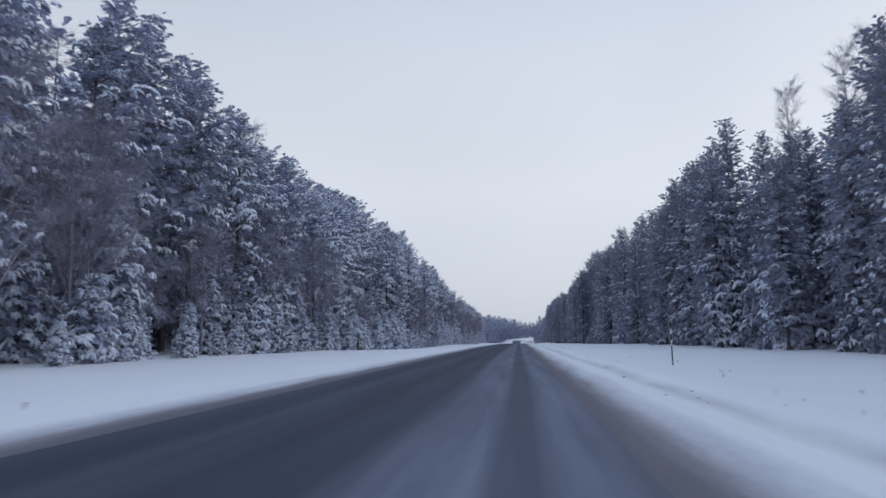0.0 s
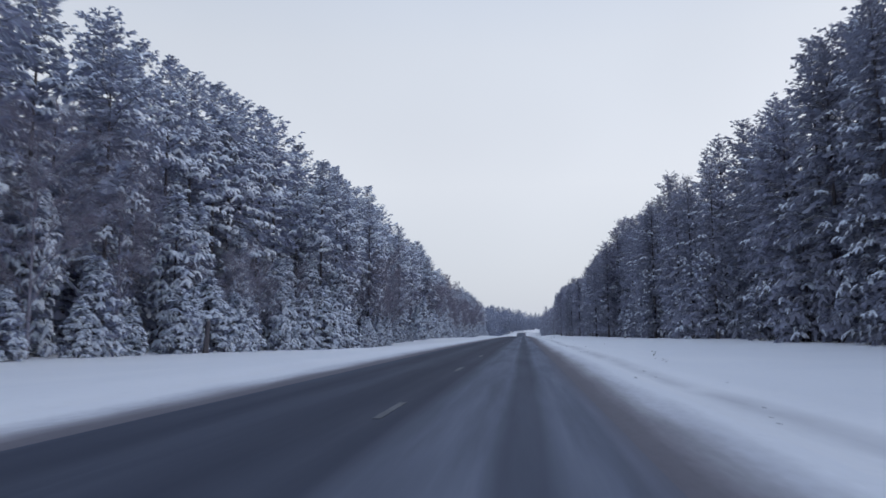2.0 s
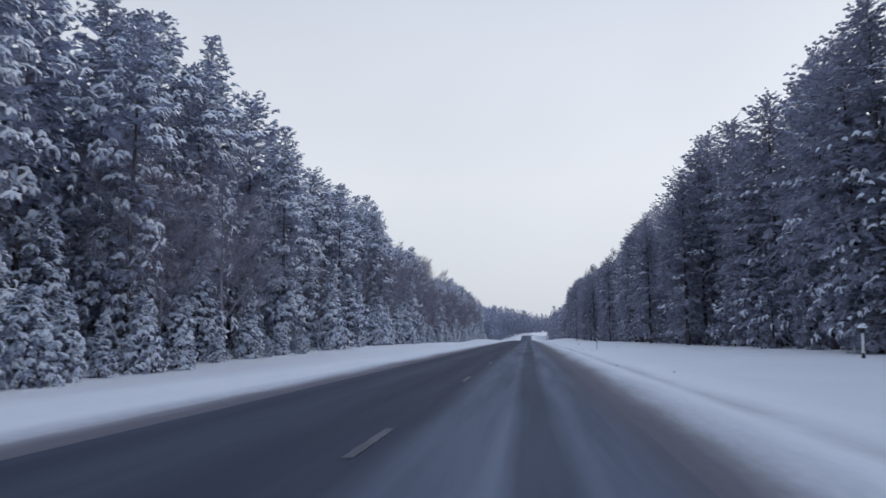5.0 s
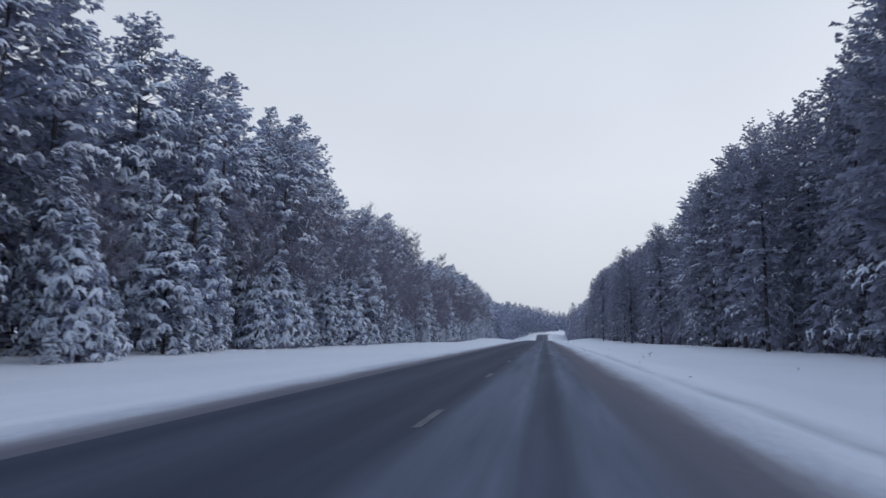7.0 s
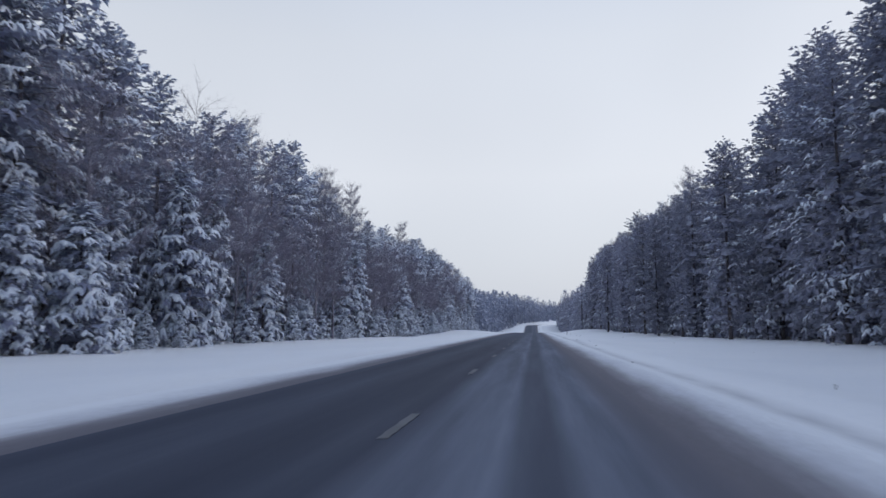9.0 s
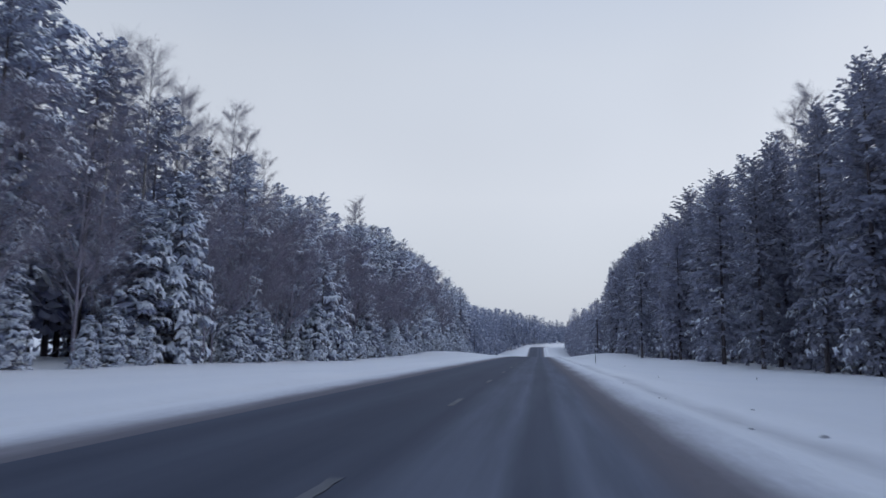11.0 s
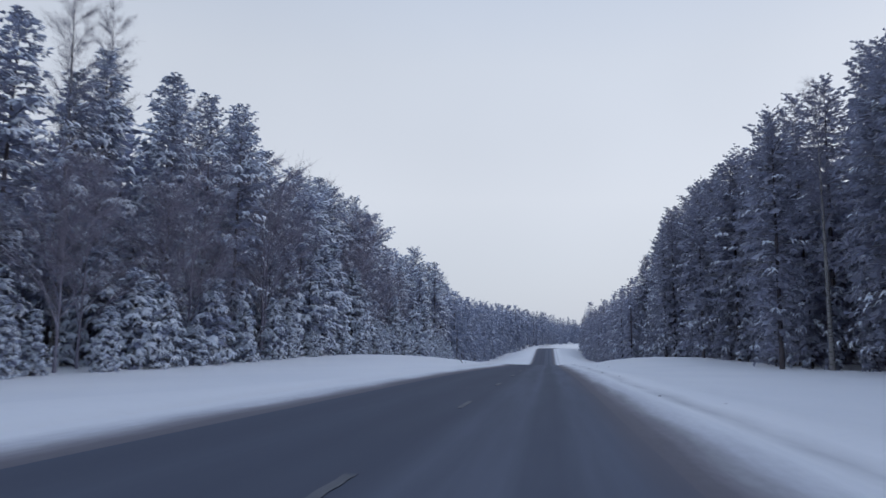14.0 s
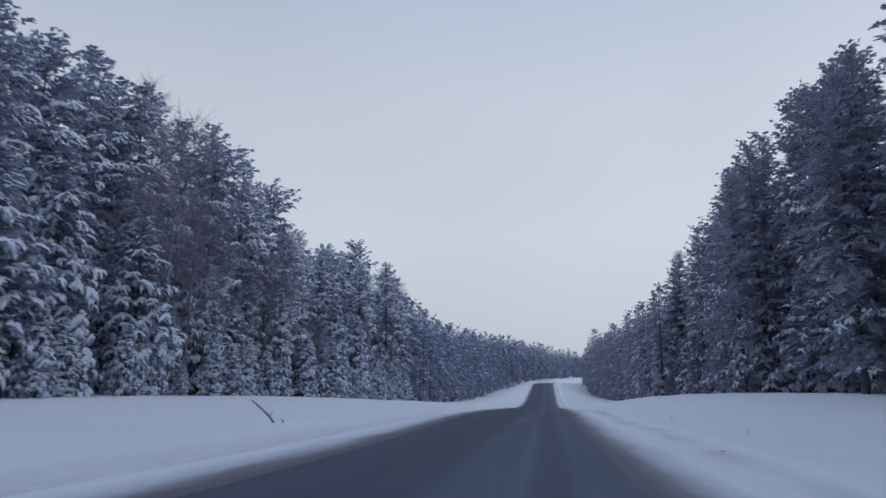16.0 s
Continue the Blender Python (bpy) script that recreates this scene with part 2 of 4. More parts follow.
# ---- lie of the land ----
ROAD_Z = [(-120, -1.6), (-60, -1.45), (0, -1.28), (60, -1.08), (122, -0.92), (197, -0.87), (273, -0.98), (380, -1.28), (441, -1.53), (486, -1.8),
          (520, -2.2), (550, -2.75), (600, -4.0), (645, -5.1), (690, -4.9), (750, -2.5), (811, -0.1), (860, 0.45), (1000, 0.9), (1700, 2.0)]
LEFT_Z = [(-120, -1.4), (36, -1.3), (100, -1.15), (135, -1.5), (167, -2.1), (190, -2.3), (222, -1.9), (246, -1.55), (263, -1.25), (312, -1.35), (373, -1.55), (440, -2.1), (474, -1.9),
          (520, -1.3), (550, -1.55), (600, -2.9), (674, -4.9), (720, -5.5), (775, -5.4), (830, -4.0), (880, -1.8), (905, 0.7), (922, 1.9), (1000, 4.4), (1100, 6.5), (1400, 9.0), (1700, 9.0)]
RIGHT_Z = [(-120, -1.3), (53, -1.1), (160, -0.8), (225, -1.1), (330, -1.2), (406, -1.7), (437, -1.55), (519, -1.75), (548, -1.15), (590, -1.65),
           (636, -2.8), (660, -4.1), (698, -5.0), (746, -5.6), (800, -5.4), (860, -4.2), (900, -0.5), (950, 2.2), (1400, 5.0), (1700, 5.0)]
ROAD_LEFT, ROAD_RIGHT = -6.18, 2.0
WANDER = [(-120, -0.33), (120, -0.33), (190, 0.02), (300, 0.02), (345, -0.15), (480, -0.15), (560, 0.0)]
BEND_Y, BEND_R = 800.0, 420.0      # the road swings to the right past the rise


def road_shift(y):
    """How far the road's line has swung to the right at this distance."""
    d = y - BEND_Y
    if d <= 0:
        return spline(WANDER, y)
    d = min(d, 330.0)
    return BEND_R - math.sqrt(BEND_R**2 - d**2)


def edge_left(y):
    """The snow drifts a little way onto the asphalt over the brow."""
    return ROAD_LEFT + 1.2 * math.exp(-((y - 503) / 25.0)**2)


def edge_right(y):
    return ROAD_RIGHT - 0.45 * math.exp(-((y - 515) / 30.0)**2)


def road_z(y):
    return spline(ROAD_Z, y)


# height of the verge over the road at its distance from the edge: ploughed bank, furrow, flat
LEFT_BANK = [(0.0, -0.03), (0.5, 0.05), (1.1, 0.16), (2.0, 0.20), (4.0, 0.12), (8.0, 0.0)]
RIGHT_BANK = [(0.0, -0.03), (0.45, 0.03), (0.8, 0.10), (1.1, 0.11), (1.45, 0.06), (1.8, 0.035), (2.3, 0.09), (2.9, 0.11), (4.0, 0.0), (5.5, -0.14), (9.0, -0.12), (16.0, 0.0)]


def ground_z(x, y):
    """The snow's surface."""
    rz = road_z(y)
    s = x - road_shift(y)
    if edge_left(y) <= s <= edge_right(y):
        return rz - 0.09
    left = s < edge_left(y)
    d = (edge_left(y) - s) if left else (s - edge_right(y))
    far = spline(LEFT_Z if left else RIGHT_Z, y)
    u = min(d / 19.0, 1.0)
    u = u * u * (3 - 2 * u)
    z = rz * (1 - u) + far * u + spline(LEFT_BANK if left else RIGHT_BANK, d)
    n = noise.noise(Vector((x * 0.16, y * 0.07, 3.0))) * 0.10 + noise.noise(Vector((x * 0.6, y * 0.25, 8.0))) * 0.035
    z += n * min(d / 2.0, 1.0)
    if d > 22:
        z += (noise.noise(Vector((x * 0.05, y * 0.05, 1.0))) + 0.3) * min((d - 22) / 30, 1.0) * 1.2
    return z


def grid_mesh(name, xs, ys, height, mat, off=road_shift):
    """A sheet over the given columns and rows."""
    verts = [(x + off(y), y, height(x + off(y), y)) for y in ys for x in xs]
    nx = len(xs)
    faces = [(j * nx + i, j * nx + i + 1, (j + 1) * nx + i + 1, (j + 1) * nx + i) for j in range(len(ys) - 1) for i in range(nx - 1)]
    me = bpy.data.meshes.new(name)
    me.from_pydata(verts, [], faces)
    me.polygons.foreach_set("use_smooth", [True] * len(faces))
    me.materials.append(mat)
    return new(name, me)


def steps(*runs):
    """Numbers from run to run: (start, stop, step), and the last stop."""
    got = []
    for a, b, s in runs:
        k = max(1, round((b - a) / s))
        got += [a + (b - a) * i / k for i in range(k)]
    return got + [runs[-1][1]]


YS = steps((-120, 0, 8), (0, 640, 1.6), (640, 1130, 5), (1130, 2400, 60))
XS = steps((-900, -120, 90), (-120, -30, 6), (-30, -12, 1.5), (-12, -6.55, 0.4), (-6.55, 2.0, 1.4), (2.0, 5.6, 0.22), (5.6, 12, 0.6), (12, 30, 1.5), (30, 120, 6), (120, 900, 90))
ground = tagged(grid_mesh("ground", XS, YS, ground_z, M_SNOW),
                "smooth fresh snow covering verges and forest floor", "snow", kind="structure")


def road_height(x, y):
    s = x - road_shift(y)
    return road_z(y) - 0.018 * abs(s + 1.85) * 0.55 - 0.012 * math.exp(-((s + 0.15) / 0.3)**2) - 0.012 * math.exp(-((s - 1.25) / 0.3)**2) + 0.02


YR = steps((-100, 0, 8), (0, 640, 2.4), (640, 1125, 5))
XR = steps((ROAD_LEFT - 0.2, ROAD_RIGHT + 0.15, 0.35))
road = tagged(grid_mesh("road", XR, YR, road_height, M_ROAD),
              "dark asphalt road with pale salty wheel strips", "road", kind="structure")


def slush_strip(name, x0, x1, crest, label):
    """A low, uneven ridge of dirty snow along the carriageway's edge."""
    xs = steps((x0, x1, (x1 - x0) / 10))

    left = x0 < -4

    def drift(y):
        return road_shift(y) + (edge_left(y) - ROAD_LEFT if left else edge_right(y) - ROAD_RIGHT)
    outer = x0 if abs(x0 + 2.3) > abs(x1 + 2.3) else x1

    def h(x, y):
        s = x - drift(y)
        u = abs(s - (x0 + x1 - outer)) / (x1 - x0)          # 0 on the asphalt, 1 in the snow
        a = road_height(x, y) - 0.004
        b = max(ground_z(x, y), a) + 0.014 * (1 - u)
        wob = noise.noise(Vector((s * 1.3, y * 0.35, 5.0))) * 0.03 + noise.noise(Vector((s * 3.0, y * 1.3, 2.0))) * 0.012
        k = min(u * 1.6, 1.0)
        return a * (1 - k) + b * k + (crest + wob) * math.sin(math.pi * u) * (1.0 - 0.5 * u)
    ob = grid_mesh(name, xs, steps((-60, 0, 6), (0, 640, 1.2), (640, 1125, 5)), h, M_SLUSH, drift)
    share = ob.data.attributes.new("across", 'FLOAT', 'POINT')
    row = [abs(x - (x0 + x1 - outer)) / (x1 - x0) for x in xs]
    share.data.foreach_set("value", row * (len(ob.data.vertices) // len(row)))
    return tagged(ob, label, "slush", kind="structure")


slush_strip("slush_edge_left", ROAD_LEFT - 0.8, ROAD_LEFT + 0.75, 0.05, "grey-brown slush ridge along the road edge")
slush_strip("slush_edge_right", ROAD_RIGHT - 0.40, ROAD_RIGHT + 1.10, 0.05, "brown slush ridge between asphalt and snow bank")

# ---- tree building ----
rng = np.random.default_rng(7)


def tri_mesh(name, verts, tris, mat, smooth=False):
    me = bpy.data.meshes.new(name)
    verts, tris = np.asarray(verts, dtype=np.float32), np.asarray(tris, dtype=np.int32)
    me.vertices.add(len(verts))
    me.vertices.foreach_set("co", verts.ravel())
    me.loops.add(tris.size)
    me.loops.foreach_set("vertex_index", tris.ravel())
    me.polygons.add(len(tris))
    me.polygons.foreach_set("loop_start", np.arange(0, tris.size, 3, dtype=np.int32))
    me.polygons.foreach_set("loop_total", np.full(len(tris), 3, dtype=np.int32))
    if smooth:
        me.polygons.foreach_set("use_smooth", np.ones(len(tris), dtype=bool))
    me.update(calc_edges=True)
    me.validate()
    me.materials.append(mat)
    return me


def spray_template(fingers, r):
    """Needle fingers fanning off a drooping spine of length 1, along +x."""
    v, t = [], []

    def bend(x):
        return -0.22 * x * x

    def finger(x, dx, dy, dz, w):
        k = len(v)
        v.extend([(x - w, 0, bend(x - w)), (x + w, 0, bend(x + w)), (x + dx, dy, bend(x) + dz)])
        t.append((k, k + 1, k + 2))
    for i in range(fingers):
        x = 0.08 + 0.84 * i / max(fingers - 1, 1)
        reach = 0.30 * (1 - 0.45 * x) * r.uniform(0.75, 1.25)
        w = 0.62 / fingers
        finger(x, 0.16 * r.uniform(0.6, 1.4), reach, r.uniform(-0.10, 0.05), w)
        finger(x, 0.16 * r.uniform(0.6, 1.4), -reach, r.uniform(-0.10, 0.05), w)
        if i % 2 == 0:
            finger(x, 0.12, r.uniform(-0.08, 0.08), -0.20 * r.uniform(0.6, 1.2), w * 1.2)
    finger(0.93, 0.22, 0.02, -0.1, 0.07)
    return np.array(v), np.array(t)


def cap_template(n, r):
    """A pillow of snow along the same spine: a ridge with two uneven skirts."""
    v, t = [], []
    xs = np.linspace(0.06, 1.0, n)
    for i, x in enumerate(xs):
        bend = -0.22 * x * x
        fat = (0.35 + 0.65 * math.sin(math.pi * min(1, x * 0.9 + 0.12))) * r.uniform(0.8, 1.2)
        v.extend([(x, 0.13 * fat, bend - 0.03), (x, r.uniform(-0.03, 0.03), bend + 0.14 * fat), (x, -0.13 * fat, bend - 0.03)])
        if i:
            a = 3 * (i - 1)
            for p in (0, 1):
                t.extend([(a + p, a + p + 1, a + p + 4), (a + p, a + p + 4, a + p + 3)])
    k = len(v)
    v.append((1.08, 0, -0.27))
    a = 3 * (n - 1)
    t.extend([(a, a + 1, k), (a + 1, a + 2, k)])
    for s in (-1, 1):                  # smaller pads out on the side shoots
        k, x, w = len(v), r.uniform(0.15, 0.45), r.uniform(0.28, 0.44)
        v.extend([(x, s * 0.05, 0.06), (x + 0.26, s * 0.12, 0.02), (x + 0.38, s * w, -0.16), (x + 0.12, s * w * 0.8, -0.10)])
        t.extend([(k, k + 1, k + 2), (k, k + 2, k + 3)])
    return np.array(v), np.array(t)


def hand_templates(fingers, r, claw=0.55):
    """A bough's end, one long: needle shoots spread like fingers, and the snow lying on each of them."""
    nv, nt, sv, st = [], [], [], []
    for i in range(fingers):
        q = i / max(fingers - 1, 1)
        a = radians(-46 + 92 * q + r.normal(0, 16))
        root = r.uniform(0.0, 0.40)
        ln = (0.46 + 0.12 * math.cos(a)) * r.uniform(0.55, 1.3)
        w, h = r.uniform(0.065, 0.125), r.uniform(0.10, 0.18)
        sink, rise = claw * r.uniform(0.6, 1.3), r.uniform(-0.06, 0.22)
        c, d = math.cos(a), math.sin(a)

        def at(t, side, up):
            z = rise * t - sink * ln * t * t + up
            return (root + c * ln * t - d * side, d * ln * t + c * side, z)
        # needles: a keel under two flanks, with ragged ends
        k = len(nv)
        nv.extend([at(0, w * 0.7, 0.0), at(0, 0, -h * 0.5), at(0, -w * 0.7, 0.0), at(0.55, w * 1.35, -0.03), at(0.55, 0, -h * 1.2), at(0.55, -w * 1.35, -0.03), at(1.10, w * r.uniform(0.5, 1.2), r.normal(0, 0.03)), at(1.04, -w * r.uniform(0.5, 1.2), r.normal(0, 0.03))])
        nt.extend([(k, k + 1, k + 4), (k, k + 4, k + 3), (k + 1, k + 2, k + 5), (k + 1, k + 5, k + 4), (k + 3, k + 4, k + 6), (k + 4, k + 5, k + 7), (k + 4, k + 7, k + 6)])
        for s in (-1, 1):
            k, t = len(nv), r.uniform(0.3, 0.8)
            nv.extend([at(t - 0.18, s * w * 0.5, 0), at(t + 0.14, s * w * 0.5, 0), at(t + r.uniform(0.1, 0.3), s * w * r.uniform(1.8, 2.6), -h * r.uniform(0.2, 1.2))])
            nt.append((k, k + 1, k + 2))
        # snow: a rounded back that thins out to both ends
        k = len(sv)
        f = r.uniform(0.85, 1.2)
        for t, ww, hh in ((0.02, 0.75, 0.6), (0.5, 1.12, 1.0), (0.92, 0.75, 0.55)):
            sv.extend([at(t, w * ww * f, -0.02), at(t, r.normal(0, 0.015), 0.135 * hh * f), at(t, -w * ww * f, -0.02)])
        sv.append(at(1.08, 0, -0.01))
        for b in (k, k + 3):
            st.extend([(b, b + 3, b + 4), (b, b + 4, b + 1), (b + 1, b + 4, b + 5), (b + 1, b + 5, b + 2)])
        st.extend([(k + 6, k + 9, k + 7), (k + 7, k + 9, k + 8)])
    return (np.array(nv), np.array(nt)), (np.array(sv), np.array(st))


SPRAYS = [spray_template(2, rng) for _ in range(4)]
CAPS = [cap_template(2, rng) for _ in range(4)]
FANS = [spray_template(6, rng) for _ in range(3)]
HANDS = [hand_templates(3, rng) for _ in range(12)]
CLAWS = [hand_templates(4, rng, 0.65) for _ in range(12)]


def scatter(templates, at, along, size, width, pick):
    """Copies of templates at places, along directions, in one vertex and one triangle array."""
    vs, ts, base = [], [], 0
    along = along / np.linalg.norm(along, axis=1, keepdims=True)
    side = np.cross(np.array([0, 0, 1.0]), along)
    ln = np.linalg.norm(side, axis=1, keepdims=True)
    side = np.where(ln < 1e-3, np.array([[0, 1.0, 0]]), side / np.maximum(ln, 1e-3))
    up = np.cross(along, side)
    for k, (tv, tt) in enumerate(templates):
        ids = np.nonzero(pick % len(templates) == k)[0]
        if not len(ids):
            continue
        w = (tv[None, :, 0, None] * along[ids][:, None] + tv[None, :, 1, None] * side[ids][:, None] * width[ids][:, None, None]
             + tv[None, :, 2, None] * up[ids][:, None]) * size[ids][:, None, None] + at[ids][:, None]
        n, nv = len(ids), len(tv)
        vs.append(w.reshape(-1, 3))
        ts.append((tt[None] + base + np.arange(n)[:, None, None] * nv).reshape(-1, 3))
        base += n * nv
    if not vs:
        return np.zeros((0, 3)), np.zeros((0, 3), dtype=int)
    return np.concatenate(vs), np.concatenate(ts)


def tubes(paths, sides=5):
    """Tapered tubes: each path a list of (x, y, z, radius)."""
    vs, ts, base = [], [], 0
    for path in paths:
        n = len(path)
        for k, (x, y, z, r) in enumerate(path):
            a = np.array(path[min(k + 1, n - 1)][:3]) - np.array(path[max(k - 1, 0)][:3])
            a = a / (np.linalg.norm(a) + 1e-9)
            s = np.cross(a, (0.3, 0.9, 0.1) if abs(a[2]) > 0.7 else (0, 0, 1.0))
            s = s / np.linalg.norm(s)
            q = np.cross(a, s)
            for j in range(sides):
                c = 2 * math.pi * j / sides
                vs.append(np.array((x, y, z)) + r * (math.cos(c) * s + math.sin(c) * q))
        for k in range(n - 1):
            for j in range(sides):
                p, p2 = base + k * sides + j, base + k * sides + (j + 1) % sides
                ts.extend([(p, p2, p2 + sides), (p, p2 + sides, p + sides)])
        base += n * sides
    return np.array(vs), np.array(ts)


def plain_conifer(r, tall, crown_low, reach, snow):
    """Arrays for trunk, needles and snow of a conifer that is only seen deep in the woods or far off."""
    droop, gap, spray_len = 0.8, 1.8, 1.6
    lean = r.uniform(-0.012, 0.012, 2)
    trunk = [(0, 0, -0.4, 0.30)] + [(lean[0] * tall * u, lean[1] * tall * u, tall * u, max(0.012, (0.0098 * tall + 0.02) * (1 - u)**0.8)) for u in (0.15, 0.6, 1.0)]
    at, along, size, laden = [], [], [], []
    z, turn = tall * crown_low, r.uniform(0, 6)
    while z < tall - 0.25:
        u = (tall - z) / (tall * (1 - crown_low))       # 0 at the tip
        prof = min(1.0, (u / 0.40)**0.65) * (1 - 0.32 * max(0.0, (u - 0.62) / 0.38))
        n = 5 if u > 0.12 else 3
        turn += r.uniform(0.3, 1.2)
        for k in range(n):
            a = turn + 2 * math.pi * k / n + r.normal(0, 0.22)
            ln = max(0.25, reach * prof * (1 + min(0.35, r.normal(0, 0.25))))
            tilt = 0.75 - droop * min(1.0, u * 1.7) + r.normal(0, 0.12)
            sag = 0.10 + 0.28 * droop * min(1, u * 1.4)
            dx, dy = math.cos(a), math.sin(a)
            zz = z + r.uniform(-0.25, 0.25) * gap
            holds = r.random() < snow
            m = max(1, int(round(1.9 * (0.35 + 0.65 * ln / reach))))
            for j in range(m):
                q = 1.0 - 0.74 * (j / m) * r.uniform(0.8, 1.1)
                side = (0.0 if j == 0 else r.choice((-1, 1)) * r.uniform(0.35, 1.0))
                p = np.array((lean[0] * z + dx * ln * q, lean[1] * z + dy * ln * q, zz + ln * (tilt * q * 0.55 - sag * q * q) + r.uniform(-0.12, 0.08))) + np.array((-dy, dx, 0)) * side * 0.16 * ln
                h = a + side * 0.75
                d = np.array((math.cos(h), math.sin(h), tilt * 0.5 - 2 * sag * q - 0.18 * droop + r.normal(0, 0.14)))
                s = spray_len * r.uniform(0.75, 1.25) * (0.62 + 0.38 * min(1, u * 3))
                at.append(p - 0.45 * s * d / np.linalg.norm(d))
                along.append(d)
                size.append(s)
                laden.append(holds)
        z += gap * r.uniform(0.8, 1.2) * (0.65 + 0.35 * min(1, u * 2.5))
    for k in range(5):                               # upright leading shoots
        a, e = r.uniform(0, 6.28), r.uniform(0.0, 0.28)
        at.append(np.array((lean[0] * tall + math.cos(a) * e, lean[1] * tall + math.sin(a) * e, tall - r.uniform(0.35, 1.0))))
        along.append(np.array((math.cos(a) * 0.35, math.sin(a) * 0.35, 1.0)))
        size.append(spray_len * r.uniform(0.55, 0.85))
        laden.append(r.random() < snow * 0.4)
    at, along, size = np.array(at), np.array(along), np.array(size)
    pick, wide = r.integers(0, 60, len(at)), r.uniform(1.0, 1.9, len(at))
    keep = np.array(laden) & (r.random(len(at)) < 0.93)
    return {"trunk": tubes([trunk], 4), "needles": scatter(SPRAYS, at, along, size * 1.25, wide, pick),
            "snow": scatter(CAPS, at[keep] + np.array((0, 0, 0.05)) * size[keep][:, None], along[keep], size[keep] * 1.15, wide[keep], pick[keep])}


def laden_shape(r, tall, crown_low, reach, droop, gap, per, hands, snow, hand_len, hand_set, full=0.30, bulge=0.6, ragged=0.22, snow_fat=1.0, bald=0.0, sheltered=0.0):
    """A conifer whose boughs end in hands of shoots. bald: share of boughs that have lost their needles to shade, low in the crown."""
    lean = r.uniform(-0.012, 0.012, 2)
    trunk = [(0, 0, -0.4, 0.010 * tall + 0.05)]
    for u in (0.02, 0.15, 0.35, 0.6, 0.85, 1.0):
        trunk.append((lean[0] * tall * u, lean[1] * tall * u, tall * u, max(0.012, (0.0098 * tall + 0.02) * (1 - u)**0.8)))
    limbs, at, along, size, laden = [], [], [], [], []
    fan_at, fan_along, fan_size = [], [], []
    z, turn = tall * crown_low, r.uniform(0, 6)
    while z < tall - hand_len * 0.7:
        u = (tall - z) / (tall * (1 - crown_low))       # 0 at the tip
        prof = min(1.0, (u / full)**bulge) * (1 - 0.25 * max(0.0, (u - 0.6) / 0.4))
        n = per if u > 0.10 else max(3, per - 1)
        for k in range(n):
            turn += 2.4 + r.normal(0, 0.3)
            a = turn
            ln = max(0.35, reach * prof * (1 + np.clip(r.normal(0, ragged), -0.5, 0.2)) * (1 + 0.25 * math.cos(a) * min(1.0, u * 1.4)))   # longer on the open side
            tilt = 1.7 - 0.5 * min(1.0, u * 3) - droop * min(1.0, u * 1.6) + r.normal(0, 0.2)
            sag = 0.05 + 0.42 * droop * min(1.0, u * 1.25)**1.2
            dx, dy = math.cos(a), math.sin(a)
            ox, oy, zz = lean[0] * z, lean[1] * z, z + (k / n + r.uniform(-0.3, 0.3)) * gap

            def on(q):
                return np.array((ox + dx * ln * q, oy + dy * ln * q, zz + ln * (tilt * q * 0.6 - sag * q * q)))
            limbs.append([(*on(0.0), 0.012 + 0.010 * ln), (*on(0.55), 0.010 + 0.006 * ln), (*on(1.0), 0.006)])
            if u > 0.35 and r.random() < bald * min(1.0, u * 1.2):
                for _ in range(4):                   # bare side twigs alone
                    p, b = on(r.uniform(0.3, 0.95)), a + r.normal(0, 0.8)
                    limbs.append([(*p, 0.010), (*(p + np.array((math.cos(b), math.sin(b), r.normal(-0.15, 0.25))) * ln * r.uniform(0.2, 0.45)), 0.004)])
                continue
            fan_at.append(on(0.08))
            fan_along.append(np.array((dx, dy, 0.15 + r.normal(0, 0.45))))
            fan_size.append(max(0.7, ln * 0.72))
            holds = r.random() < snow * (1.0 - 0.45 * max(0.0, u - 0.35) * sheltered)
            m = max(1, int(round(hands * (0.25 + 0.75 * ln / reach) + r.uniform(-0.4, 0.4) + 1.2 * (u < 0.35))))
            for j in range(m):
                q = 1.0 if j == 0 else 1.0 - 0.62 * (j / m)**0.9 * r.uniform(0.75, 1.15)
                side = 0.0 if j == 0 else (1 if j % 2 else -1) * r.uniform(0.5, 1.1)
                p = on(q) + np.array((-dy, dx, 0)) * side * 0.20 * ln + np.array((0, 0, r.normal(0, 0.08)))
                h = a + side * 0.62
                fall = tilt * 0.6 - 2 * sag * q - 0.10 * droop + r.normal(0, 0.12)
                d = np.array((math.cos(h), math.sin(h), fall + 0.5 * max(0.0, 1 - u * 2.5)))
                s = hand_len * r.uniform(0.72, 1.28) * (0.62 + 0.38 * min(1.0, u * 4))
                at.append(p - 0.55 * s * d / np.linalg.norm(d))
                along.append(d)
                size.append(s)
                laden.append(holds and r.random() < 0.92)
        z += gap * r.uniform(0.75, 1.25) * (0.55 + 0.45 * min(1.0, u * 3))
    for k in range(6):                               # upright leading shoots
        a, e = r.uniform(0, 6.28), (0.0 if k == 0 else r.uniform(0.1, 0.45) * hand_len)
        s = hand_len * r.uniform(0.55, 0.9)
        at.append(np.array((lean[0] * tall + math.cos(a) * e, lean[1] * tall + math.sin(a) * e, tall - s - (0.0 if k == 0 else r.uniform(0.1, 0.9) * hand_len))))
        along.append(np.array((math.cos(a) * 0.25, math.sin(a) * 0.25, 1.0)))
        size.append(s)
        laden.append(r.random() < snow * 0.5)
    at, along, size, laden = np.array(at), np.array(along), np.array(size), np.array(laden)
